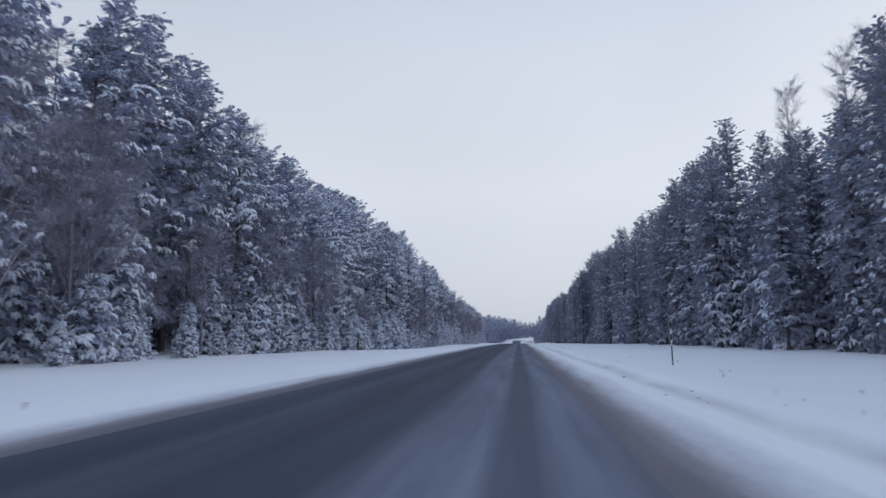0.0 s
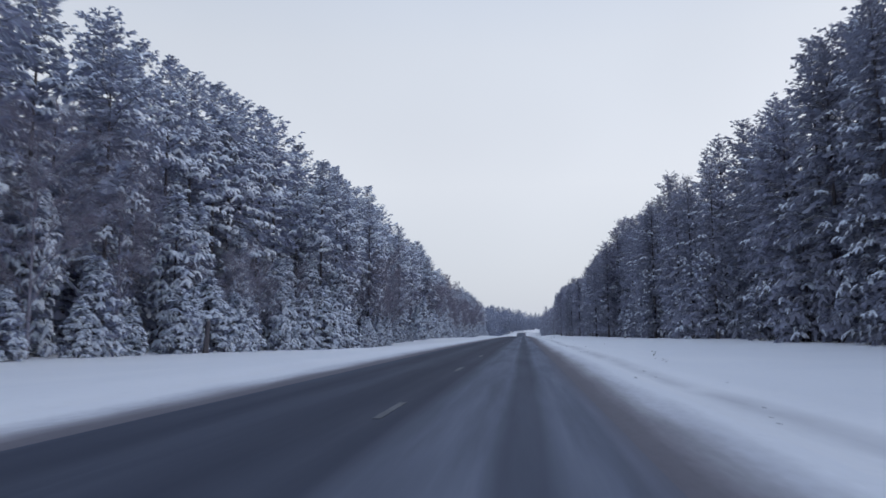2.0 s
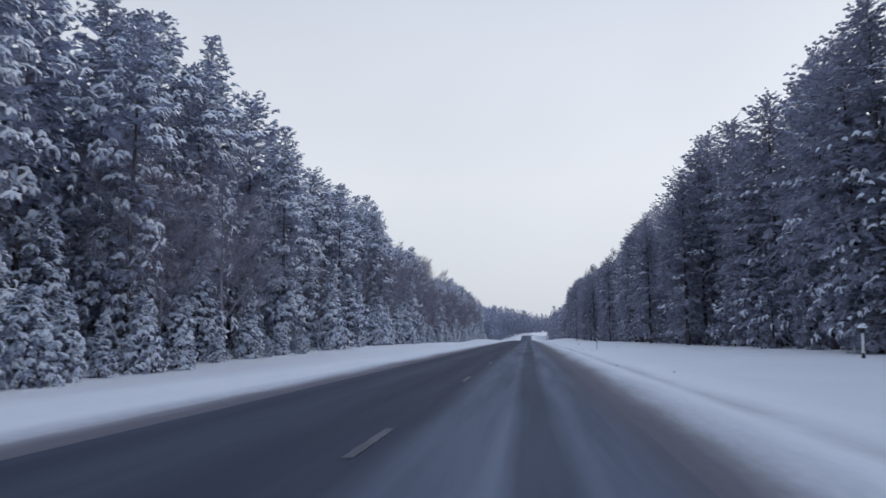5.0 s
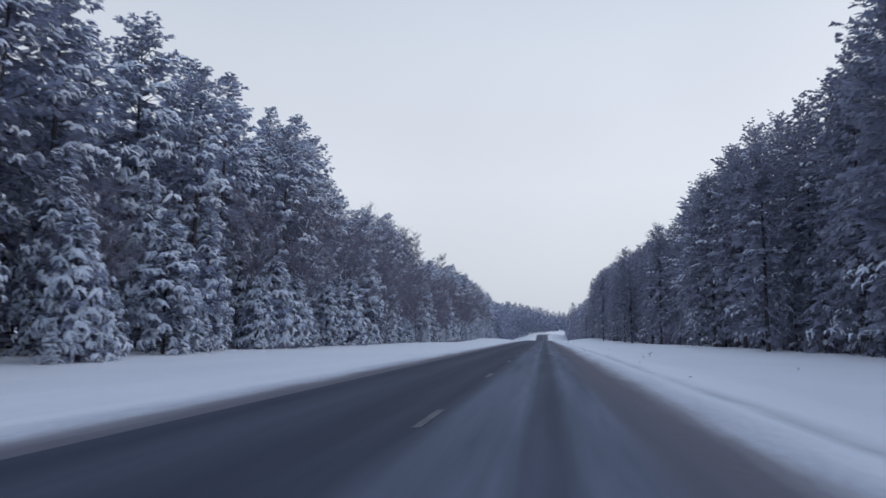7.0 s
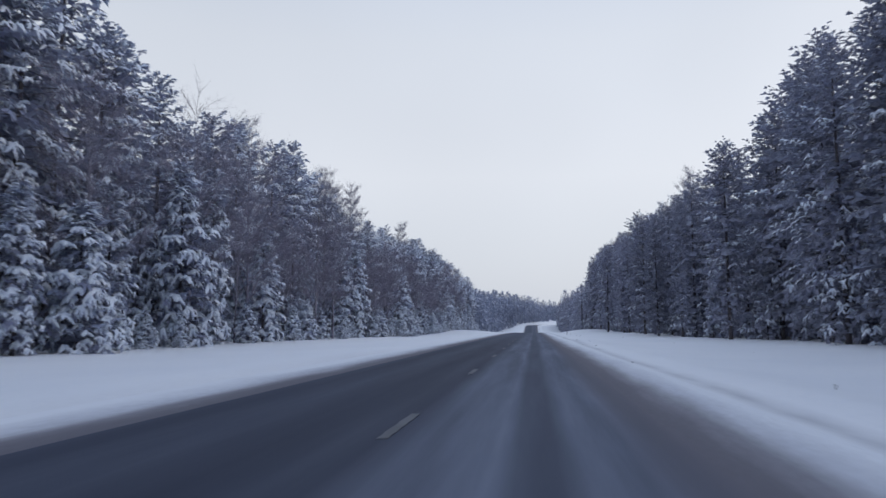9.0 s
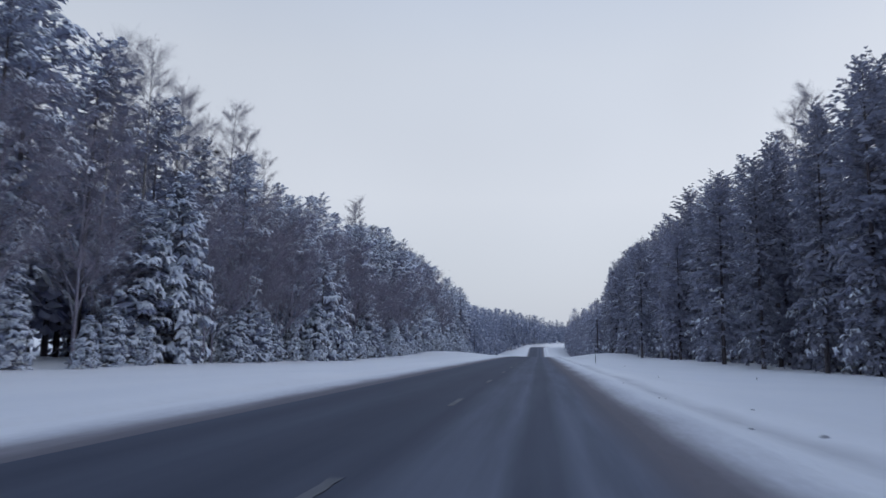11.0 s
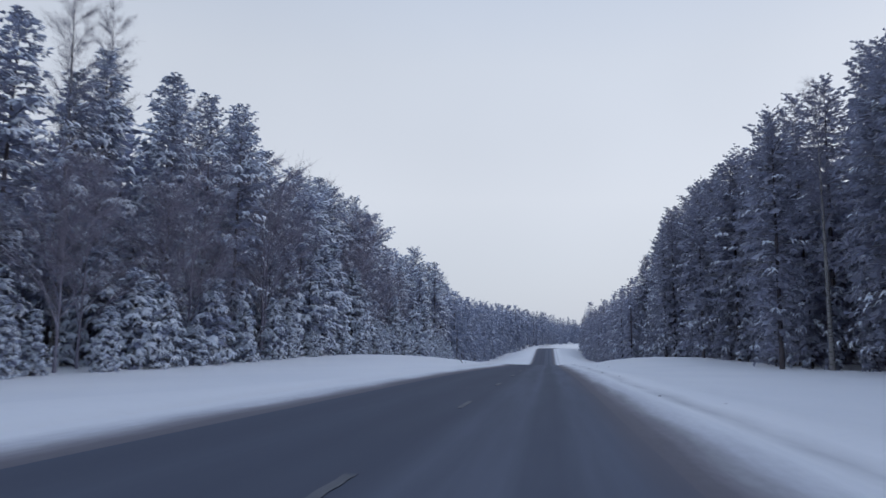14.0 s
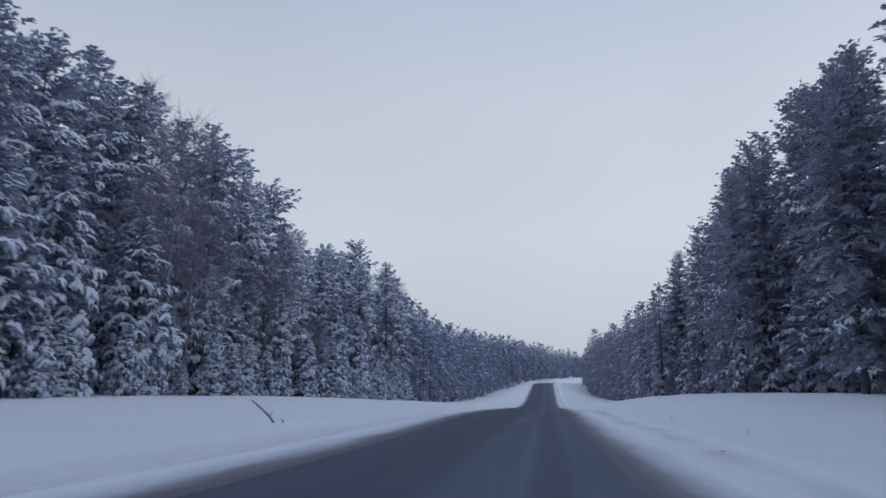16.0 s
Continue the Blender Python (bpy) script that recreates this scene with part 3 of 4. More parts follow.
    pick, wide = r.integers(0, 84, len(at)), r.uniform(0.8, 1.3, len(at))
    nv, nt = scatter([h[0] for h in hand_set], at, along, size, wide, pick)
    fv, ft = scatter(FANS, np.array(fan_at), np.array(fan_along), np.array(fan_size), np.full(len(fan_at), 1.15), np.arange(len(fan_at)))
    fat = [(v * np.array((1.0, snow_fat, snow_fat)) if snow_fat != 1.0 else v, t) for v, t in (h[1] for h in hand_set)]
    cv, ct = scatter(fat, at[laden] + np.array((0, 0, 0.012)), along[laden], size[laden], wide[laden], pick[laden])
    tv, tt = tubes([trunk], 7)
    lv, lt = tubes(limbs, 3)
    return {"trunk": (tv, tt), "branchwork": (lv, lt), "needles": (np.concatenate([nv, fv]), np.concatenate([nt, ft + len(nv)])), "snow": (cv, ct)}


def tree_thing(name, shape, needle_mat, label, category, group, snow_label="clumps of fresh snow on the boughs"):
    """A conifer: an Empty at its foot over trunk, branches, needles and snow."""
    top = tagged(new(name), label, category, group)
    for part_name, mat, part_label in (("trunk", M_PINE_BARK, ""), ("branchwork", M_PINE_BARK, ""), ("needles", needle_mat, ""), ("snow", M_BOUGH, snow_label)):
        v, t = shape[part_name]
        if len(v):
            ob = new(part_name, tri_mesh(part_name, v, t, mat, smooth=part_name != "branchwork"))
            ob.parent = top
            if part_label:
                tagged(ob, part_label)
            if part_name != "trunk":
                ob["kind"] = "stuff"
    return top


def birch_shape(r, tall, spread, limbs_n, twigs_n, thick=1.0, fine=1.0, first=0.32, steep=1.0, hair=14):
    """Stem, rising limbs and drooping twigs of a leafless broadleaf tree."""
    stem_end = tall * 0.93
    bow = r.uniform(-0.04, 0.04, 2) * tall

    def stem(u):
        return np.array((bow[0] * u * u, bow[1] * u * u, stem_end * u))
    r0 = 0.0075 * tall * thick + 0.02
    stems = [[(*stem(u), max(0.010, r0 * (1 - u)**0.9)) for u in (0, 0.1, 0.25, 0.4, 0.55, 0.7, 0.85, 1.0)]]
    stems[0][0] = (0, 0, -0.4, r0 * 1.2)
    twigs, hairs = [], []
    for k in range(limbs_n):
        u = first + (0.98 - first) * (k + r.uniform(0, 0.8)) / limbs_n
        a = k * 2.4 + r.normal(0, 0.3)
        ln = spread * (1.15 - u * 0.75) * r.uniform(0.75, 1.2)
        rise = r.uniform(1.1, 1.9) * steep
        p0 = stem(min(u, 0.97))
        d = np.array((math.cos(a), math.sin(a), 0.0))

        def limb(q):
            return p0 + d * ln * (q - 0.15 * q * q) + np.array((0, 0, 1.0)) * ln * rise * (q * 0.85 - 0.28 * q * q)
        rad = max(0.012, 0.42 * r0 * (1 - u) + 0.008)
        stems.append([(*limb(q), max(0.007, rad * (1 - 0.8 * q))) for q in (0, 0.35, 0.7, 1.0)])
        for j in range(twigs_n):
            q = r.uniform(0.15, 1.0)
            b = a + r.normal(0, 0.9)
            p = limb(q)
            tl = (0.35 * ln + 0.4 * spread) * r.uniform(0.5, 1.0)
            e = np.array((math.cos(b), math.sin(b), r.uniform(0.5, 1.3)))
            m1 = p + e * tl * 0.55
            m2 = p + e * tl * 0.95 + np.array((0, 0, -0.12 * tl))
            twigs.append([(*p, 0.014 * fine), (*m1, 0.011 * fine), (*m2, 0.006 * fine)])
            for _ in range(hair):                    # the last, finest shoots
                g = p + (m2 - p) * r.uniform(0.1, 1.0)
                o = e * 0.35 + r.normal(0, 0.40, 3)
                hairs.append((g, g + o * tl * r.uniform(0.35, 0.8), 0.013 * fine))
    tips = stems[0][-1][:3]
    for _ in range(40):
        b = r.uniform(0, 6.28)
        q = np.array(tips) - np.array((0, 0, r.uniform(0, 0.16) * tall))
        hairs.append((q, q + np.array((math.cos(b) * 0.4, math.sin(b) * 0.4, 1.0)) * tall * 0.05, 0.016 * fine))
    sv, st = tubes(stems[:1], 7)
    bv, bt = tubes(stems[1:], 4)
    wv, wt_ = tubes(twigs, 3)
    p, q = np.array([h[0] for h in hairs]), np.array([h[1] for h in hairs])
    side = np.cross(q - p, r.normal(0, 1, p.shape))
    side *= (np.array([h[2] for h in hairs]) / np.linalg.norm(side, axis=1))[:, None]
    hv = np.stack([p - side, p + side, q], 1).reshape(-1, 3)
    wt_ = np.concatenate([wt_, np.arange(len(hv)).reshape(-1, 3) + len(wv)])
    wv = np.concatenate([wv, hv])
    return {"trunk": (sv, st), "limbwork": (bv, bt), "twigwork": (wv, wt_)}


def bare_thing(name, shape, bark, twig, label, category, group):
    top = tagged(new(name), label, category, group)
    for part_name, mat in (("trunk", bark), ("limbwork", twig), ("twigwork", twig)):
        v, t = shape[part_name]
        ob = new(part_name, tri_mesh(part_name, v, t, mat, smooth=part_name == "trunk"))
        ob.parent = top
        if part_name == "limbwork":
            ob["kind"] = "stuff"
        if part_name == "twigwork":
            tagged(ob, "fine twigs white with rime", kind="stuff")
    return top

# ---- the forest ----
# treetops along the left-hand and right-hand forest: distance along the road, height of the top
TOPS_LEFT_A = [(30, 30.5), (46, 31), (62, 32.1), (68, 30.8), (79, 32), (91, 30.8), (103, 28.2), (111, 27.5), (120, 28.9), (126, 29), (132, 29.5), (138, 30), (144, 31), (149, 31.3), (153, 31.5), (159, 32.4), (166, 31.6), (177, 32),
               (193, 32), (201, 33.3), (211, 32.3), (220, 32.8), (232, 35.5), (245, 33), (252, 29.2), (263, 29.6), (274, 29.3), (283, 28.8), (292, 30.5), (306, 30.6), (316, 32.8), (325, 32)]
TOPS_LEFT_B = [(333, 26), (341, 25.4), (352, 24.2), (360, 26), (372, 26.2), (381, 28.4), (389, 25.2), (399, 23.5), (409, 22.4), (418, 22.2), (427, 20), (433, 22.6), (439, 22), (447, 23.6),
               (452, 24.9), (461, 23.6), (470, 23), (481, 24.5), (491, 26.3), (500, 27.4), (507, 28.3), (516, 25.3), (527, 25.5), (538, 26.8), (546, 27.1), (554, 26.6), (561, 28.5), (569, 26.8),
               (578, 26), (591, 22.5), (606, 22), (624, 27.2), (650, 25.6)]
TOPS_RIGHT_A = [(30, 24), (45, 24.5), (58, 24.5), (65, 20), (79, 21.8), (87, 24), (100, 29.4), (109, 28.3), (120, 28.3), (134, 28.9), (143, 25.7), (156, 27), (168, 27.8), (176, 27.8), (187, 23), (195, 25.4),
                (204, 30.2), (216, 28.2), (225, 28.1), (241, 28.5), (256, 30), (270, 32), (282, 28.7), (289, 26), (297, 26.4), (306, 27.4), (316, 29)]
TOPS_RIGHT_B = [(327, 29), (337, 27), (348, 29), (356, 27.8), (367, 26.5), (378, 24.8), (389, 25.5), (399, 25.3), (412, 25), (425, 26.4), (441, 27.8), (451, 26.8), (459, 27.4), (465, 26.7), (478, 30.7),
                (483, 27), (494, 27.6), (506, 28.5), (514, 29.7), (526, 30), (539, 29.9), (555, 31), (569, 32), (583, 32), (598, 31.8), (610, 28.1), (629, 29.8), (648, 28)]
TOPS = {-1: TOPS_LEFT_A + TOPS_LEFT_B, 1: TOPS_RIGHT_A + TOPS_RIGHT_B}
LINE = {-1: -37.0, 1: 29.0}       # where the tall front trees stand


def skyline(side, y):
    pts = TOPS[side]
    ys = [p[0] for p in pts]
    return float(np.interp(y, ys, [p[1] for p in pts]))


PINE_H = 30.0
pines = {}
for side, snow, mat, label in (
        (-1, (0.96, 0.85, 0.62, 0.92, 0.74, 0.50), M_NEEDLE, "tall pine with heavy fresh snow on every bough"),
        (1, (0.42, 0.50, 0.08, 0.38, 0.06, 0.14), M_NEEDLE_DARK, "tall dark pine with thin patches of snow")):
    pines[side] = []
    for k in range(6):
        r = np.random.default_rng(100 + 10 * k + side)
        shape = laden_shape(r, PINE_H, (0.22, 0.16, 0.28, 0.12, 0.20, 0.25)[k] * (1.0 if side < 0 else 0.25), (3.7, 3.4, 4.0, 3.2, 3.6, 3.8)[k], (0.9, 1.05, 0.8, 1.12, 0.98, 0.86)[k],
                            0.95, 5 if side < 0 else 6, 5.0 if side < 0 else 4.6, snow[k], (0.86, 0.78, 0.92, 0.76, 0.84, 0.88)[k], HANDS, full=(0.34, 0.40, 0.28, 0.42, 0.36, 0.30)[k], snow_fat=1.6 if side < 0 else 1.1, bald=0.3 if side < 0 else 0.08, sheltered=0.6)
        pines[side].append(tree_thing("pine_tree", shape, mat, label, "tree", "tall pines along the road"))

used = set()


def place(kind, x, y, tall, native, turn, squash=1.0):
    """One tree on the snow, scaled to the height wanted."""
    k = tall / native
    m = pose(x, y, ground_z(x, y), 0, 0, turn)
    ob = kind if kind not in used else copy_thing(kind, m)
    used.add(kind)
    ob.matrix_basis = m
    ob.scale = (k * squash, k * squash, k)
    return ob


fr = np.random.default_rng(21)
for side in (-1, 1):
    spots = [(LINE[side], y, top) for y, top in TOPS[side]]
    y = 24.0
    while y < 640:
        near = min(abs(y - s[1]) for s in spots if s[0] == LINE[side])
        if near > 2.4:
            x = LINE[side] + side * fr.uniform(-6.5, 3.0)
            top = skyline(side, y * 1.0) * fr.uniform(0.86, 0.97) * (0.5 + 0.5 * x / LINE[side])
            spots.append((x, y, top))
        y += fr.uniform(4.0, 6.0)
    for x, y, top in spots:
        tall = top - ground_z(x, y)
        white = float(np.interp(y, (90, 110, 285, 310, 430, 450), (0.5, 0.9, 0.9, 0.42, 0.42, 0.8)) if side < 0 else np.interp(y, (60, 180, 230), (0.55, 0.55, 0.2)))    # how much snow this stretch carries
        place(pines[side][fr.choice((0, 1, 3) if fr.random() < white else (2, 4, 5))], x, y, tall, PINE_H, (0 if side < 0 else 180) + fr.uniform(-65, 65), fr.uniform(0.9, 1.12) if side < 0 else fr.uniform(0.9, 1.08))

# young conifers in front, boughs down to the snow
YOUNG_H = 10.0
young = []
for k in range(5):
    r = np.random.default_rng(300 + k)
    shape = laden_shape(r, YOUNG_H, 0.035, (3.1, 2.7, 3.4, 2.9, 2.5)[k], (0.85, 1.0, 0.75, 0.92, 1.05)[k], 0.60, 6, 4.0, (0.97, 0.93, 0.9, 0.95, 0.88)[k], (0.80, 0.72, 0.86, 0.78, 0.70)[k], CLAWS, full=0.8, bulge=0.85, snow_fat=1.5)
    young.append(tree_thing("young_spruce", shape, M_NEEDLE, "young spruce bowed under thick fresh snow, boughs to the ground", "tree", "young spruces at the forest edge"))
GROWN_H = 16.0
grown = []
for k in range(4):
    r = np.random.default_rng(320 + k)
    shape = laden_shape(r, GROWN_H, 0.03, (3.0, 2.6, 3.3, 2.8)[k], (0.9, 1.1, 0.8, 1.0)[k], 0.78, 6, 3.8, (0.95, 0.8, 0.9, 0.7)[k], (0.86, 0.78, 0.90, 0.80)[k], CLAWS, full=0.7, bulge=0.8, snow_fat=1.4)
    grown.append(tree_thing("spruce_tree", shape, M_NEEDLE, "slender spruce with snow on its drooping boughs", "tree", "half-grown spruces at the forest edge"))


def spruce(x, y, tall, squash):
    """A young or a half-grown spruce, by its height."""
    if tall > 9.5:
        return place(grown[fr.integers(0, 4)], x, y, tall, GROWN_H, fr.uniform(0, 360), squash * (16.0 / tall)**0.35)
    return place(young[fr.integers(0, 5)], x, y, tall, YOUNG_H, fr.uniform(0, 360), squash)


# x, y, height of the top
YOUNG_LEFT = [(-28, 169.4, 10.1), (-27.5, 151.2, 5.7), (-28, 143.2, 6.0), (-28, 253.5, 7.8), (-28, 264.2, 9.4), (-28.5, 271.8, 10.9), (-27.5, 281, 5.8), (-28, 305.3, 8.5), (-29, 330.5, 14.0),
              (-28, 309.9, 8.3), (-29, 320, 10.1), (-30, 338.4, 15.1), (-29, 349.3, 11.1), (-29, 390.1, 13.9), (-29, 429.8, 12.7), (-31, 443.9, 14.5), (-28, 462.7, 1.6), (-28, 97.5, 2.8), (-28, 87.3, 3.0),
              (-28, 82.7, 4.3), (-28, 77.2, 6.0), (-27, 41, 1.7), (-28, 120.4, 4.3), (-29, 563.6, 9.5), (-29, 595.6, 9.9), (-28, 483.9, 5.4), (-29, 516.7, 9.6), (-28, 106, 5.5)]
YOUNG_RIGHT = [(26, 92, 13.9), (26, 73.1, 12.0), (26.5, 108, 10.0), (26, 131, 12.0), (25.5, 166, 11.0), (26, 178, 14.0), (26, 210, 9.0), (26, 475, 10.0), (26, 560, 9.0), (26, 590, 12.0)]
for x, y, top in YOUNG_LEFT + YOUNG_RIGHT[:2]:
    spruce(x, y, top - ground_z(x, y), fr.uniform(0.85, 1.05))
y = 28.0
while y < 640:
    lush = 0.5 + 0.5 * math.sin(y * 0.043 + 1.0)
    x = -27.2 - abs(fr.normal(0, 1.6)) + 0.6
    tall = fr.uniform(2.2, 5.5) + 5.5 * lush * fr.random()**1.5
    if min(abs(y - s[1]) for s in YOUNG_LEFT) > 2.0:
        spruce(x - 0.12 * tall, y, tall, fr.uniform(0.9, 1.25))
    y += fr.uniform(3.2, 5.6)
y = 30.0
while y < 640:
    if fr.random() < 0.85:
        spruce(-31.0 - fr.uniform(0, 3.0), y, fr.uniform(7.0, 15.5), fr.uniform(0.85, 1.15))
    y += fr.uniform(5.0, 9.5)

# darker young trees on the other side, carrying less snow
dark_young = []
for k in range(3):
    r = np.random.default_rng(340 + k)
    shape = laden_shape(r, YOUNG_H, 0.05, (2.6, 2.2, 2.9)[k], (0.9, 1.0, 0.8)[k], 0.66, 5, 4.0, (0.40, 0.16, 0.26)[k], 0.76, CLAWS, full=0.8, bulge=0.85, ragged=0.28)
    dark_young.append(tree_thing("young_pine", shape, M_NEEDLE_DARK, "dark young pine with some snow on its boughs", "tree", "young pines at the forest edge"))
for x, y, top in YOUNG_RIGHT[2:]:
    place(dark_young[fr.integers(0, 3)], x, y, top - ground_z(x, y), YOUNG_H, fr.uniform(0, 360), 1.1)
y = 50.0
while y < 640:
    x = 25.0 + abs(fr.normal(0, 1.5))
    place(dark_young[fr.integers(0, 3)], x + 0.6, y, fr.uniform(3.5, 12.0), YOUNG_H, fr.uniform(0, 360), fr.uniform(0.9, 1.15))
    y += fr.uniform(4.5, 9.0)

# leafless birches that stand over the pines
BIRCH_H = 28.0
birches = []
for k in range(3):
    r = np.random.default_rng(400 + k)
    birches.append(bare_thing("birch_tree", birch_shape(r, BIRCH_H, (2.1, 2.5, 1.9)[k], 24, 30, fine=0.26, first=0.5, steep=1.8, hair=26), M_BIRCH_BARK, M_BIRCH_TWIG,
                              "leafless birch with fine rimed twigs above the pines", "tree", "bare birches among the pines"))
for x, y, top in [(30, 81.3, 29.3), (32, 70.7, 29.0), (33, 66.0, 29.4), (-37, 405, 28.3), (-37, 409.5, 26.2), (-38, 367.6, 29.6), (-36, 395.7, 28.5), (-36, 391.5, 27.5), (-38, 421.3, 29.3),
                  (-37, 476.7, 30.8), (-38, 483.5, 31.2), (-37, 415.3, 30.2), (-36, 426, 26.5), (-35, 388, 25), (-36.5, 402, 27), (-38, 550.6, 30.7), (-38, 497.6, 27.5), (26.3, 499.5, 27.5), (31, 207.0, 31.6), (31, 423.2, 33.4), (31, 425.5, 32.0), (-36, 95, 31.2), (-37, 236, 30)]:
    place(birches[fr.integers(0, 3)], x, y, top - ground_z(x, y), BIRCH_H, fr.uniform(0, 360))
    if x < 0:                      # a spruce at its foot
        spruce(x + 4.2, y - 1.0, fr.uniform(7, 13), 1.1)

# leafless undergrowth between the conifers
SAPLING_H = 8.0
saplings = []
for k in range(3):
    r = np.random.default_rng(430 + k)
    saplings.append(bare_thing("bare_sapling", birch_shape(r, SAPLING_H, 2.1, 20, 12, thick=0.8, fine=0.42, first=0.15, steep=1.25, hair=24), M_TWIG, M_TWIG,
                               "slender leafless sapling coated with rime", "tree", "bare saplings at the forest edge"))
for y in (38, 49, 58, 70, 88, 101, 115, 127, 141, 158, 185, 206, 229, 247, 259, 287, 298, 318, 343, 357, 366, 377, 385, 397, 405, 413, 421, 436, 450, 458, 471, 489, 503, 524, 548, 566, 584, 610):
    x = -29.0 - fr.uniform(0, 3.5)
    place(saplings[fr.integers(0, 3)], x, y, fr.uniform(8, 19), SAPLING_H, fr.uniform(0, 360))

for x, y, top in [(-29.5, 208, 13), (-30, 221, 17.5), (-30, 46.5, 15), (-29, 132, 8.5), (-29.5, 478, 12), (-29.5, 483, 14.5), (-30, 500, 18.5), (-29.5, 296.5, 12.5), (-29.5, 346, 18), (-30, 334, 17.5),
                  (-29.5, 434.7, 15), (-29, 412.4, 12), (-30, 452.8, 16.5), (-30, 540, 20), (-29, 404, 14), (-29.5, 419, 15), (-29, 395, 13), (-29.5, 370, 14), (-29.5, 360, 12), (-29, 466, 11)]:
    place(saplings[fr.integers(0, 3)], x, y, top - ground_z(x, y), SAPLING_H, fr.uniform(0, 360))
for x, y, top in [(-30, 521, 13), (-29.5, 513.5, 11), (-31, 528, 15), (-30, 536, 12), (-30, 507, 11.5)]:
    spruce(x, y, top - ground_z(x, y), 1.05)

# ---- deeper and farther woods, uncountable ----


def woods(name, spots, snow, mat, label, low=0.18, native=28.0):
    """Many plainer conifers in one object, with trunks, needles and snow as its parts."""
    kinds = []
    for k in range(6):
        r = np.random.default_rng(500 + k + len(name))
        kinds.append(plain_conifer(r, native, low, (3.2, 2.8, 3.5, 3.0, 2.6, 3.3)[k], snow))
    top = tagged(new(name), label, "woods", kind="stuff")
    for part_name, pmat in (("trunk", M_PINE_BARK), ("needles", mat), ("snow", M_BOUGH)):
        vs, ts, base = [], [], 0
        for i, (x, y, z, tall, wide) in enumerate(spots):
            v, t = kinds[i % 6][part_name]
            k = tall / native
            a = (i * 2.399) % 6.283
            c, s = math.cos(a), math.sin(a)
            q = np.stack([(v[:, 0] * c - v[:, 1] * s) * k * wide + x, (v[:, 0] * s + v[:, 1] * c) * k * wide + y, v[:, 2] * k + z], 1)
            vs.append(q)
            ts.append(t + base)
            base += len(v)
        ob = new(part_name, tri_mesh(part_name, np.concatenate(vs), np.concatenate(ts), pmat))
        ob.parent = top
        ob["kind"] = "stuff"
    return top


wr = np.random.default_rng(77)
for side, snow, mat, name in ((-1, 0.7, M_NEEDLE, "woods_behind_snowy_edge"), (1, 0.3, M_NEEDLE_DARK, "woods_behind_dark_edge")):
    spots = []
    for row, (off, gap) in enumerate(((6.5, 5.5), (12.0, 6.0), (20.0, 6.5), (40.0, 8.0))):
        y = 10.0 + row
        while y < 650:
            x = LINE[side] + side * (off + wr.uniform(-2, 2))
            top = skyline(side, y) * wr.uniform(0.82, 0.98)
            spots.append((x, y, ground_z(x, y), top - ground_z(x, y), wr.uniform(1.15, 1.45)))
            y += gap * wr.uniform(0.7, 1.3)
    woods(name, spots, snow, mat, "deep pine woods behind the roadside trees")
    # dense lower growth that closes the woods
    spots = []
    for off, gap in ((9.0, 3.4),):
        y = 5.0
        while y < 660:
            x = LINE[side] + side * (off + wr.uniform(-2, 2))
            spots.append((x, y, ground_z(x, y), wr.uniform(9, 16), wr.uniform(1.3, 1.8)))
            y += gap * wr.uniform(0.7, 1.3)
    woods("undergrowth_snowy_side" if side < 0 else "undergrowth_dark_side", spots, snow * 0.7, mat, "dense young conifers deep in the woods", low=0.04)


def shrink(x, y):
    """The far wood gets lower towards the inside of the bend."""
    return 0.18 * max(0.0, x + 45) * min(1.0, max(0.0, (y - 800) / 120))


far_left, far_right = [], []
y = 646.0
while y < 1110:
    for off in (-28.5, -34.5, -42):
        yy = y + wr.uniform(-2.5, 2.5)
        x = road_shift(yy) + off + wr.uniform(-1.5, 1.5)
        z = ground_z(x, yy)
        tall = (wr.uniform(20, 27) if off < -30 else wr.uniform(7, 18)) + (4.0 if off < -38 else 0)
        far_left.append((x, yy, z, max(6.0, tall - shrink(x, yy)), wr.uniform(1.2, 1.7)))
    y += 5.5
y = 646.0
while y < 900:
    for off in (24.5, 29.5, 35):
        yy = y + wr.uniform(-2.5, 2.5)
        x = off - 3.0 * max(0, (yy - 700) / 200) + wr.uniform(-1.5, 1.5)
        z = ground_z(x, yy)
        far_right.append((x, yy, z, wr.uniform(24, 30) if off > 25 else wr.uniform(12, 24), wr.uniform(1.0, 1.3)))
    y += 5.0
for k in range(300):          # the wood that stands across, beyond the bend
    x = wr.uniform(-60, 160)
    y = 1005 + max(0.0, x) * 0.9 + wr.uniform(0, 90)
    far_left.append((x, y, ground_z(x, y), max(8.0, wr.uniform(26, 32) - shrink(x, y)), wr.uniform(1.3, 1.8)))
woods("far_woods_snowy", far_left, 0.15, M_NEEDLE_FAR, "distant snowy woods round the bend of the road", low=0.05)
woods("far_woods_dark", far_right, 0.12, M_NEEDLE_DARK, "distant dark woods beside the dip of the road", low=0.05)

# ---- small things along the road ----


def part(name, bm, mat, parent, label=""):
    me = bpy.data.meshes.new(name)
    bm.to_mesh(me)
    bm.free()
    me.materials.append(mat)
    ob = new(name, me)
    ob.parent = parent
    if label:
        tagged(ob, label)
    return ob


def rod(bm, z0, z1, r0, r1, x=0.0, y=0.0, seg=10):
    bmesh.ops.create_cone(bm, cap_ends=True, segments=seg, radius1=r0, radius2=r1, depth=z1 - z0, matrix=Matrix.Translation((x, y, (z0 + z1) / 2)))


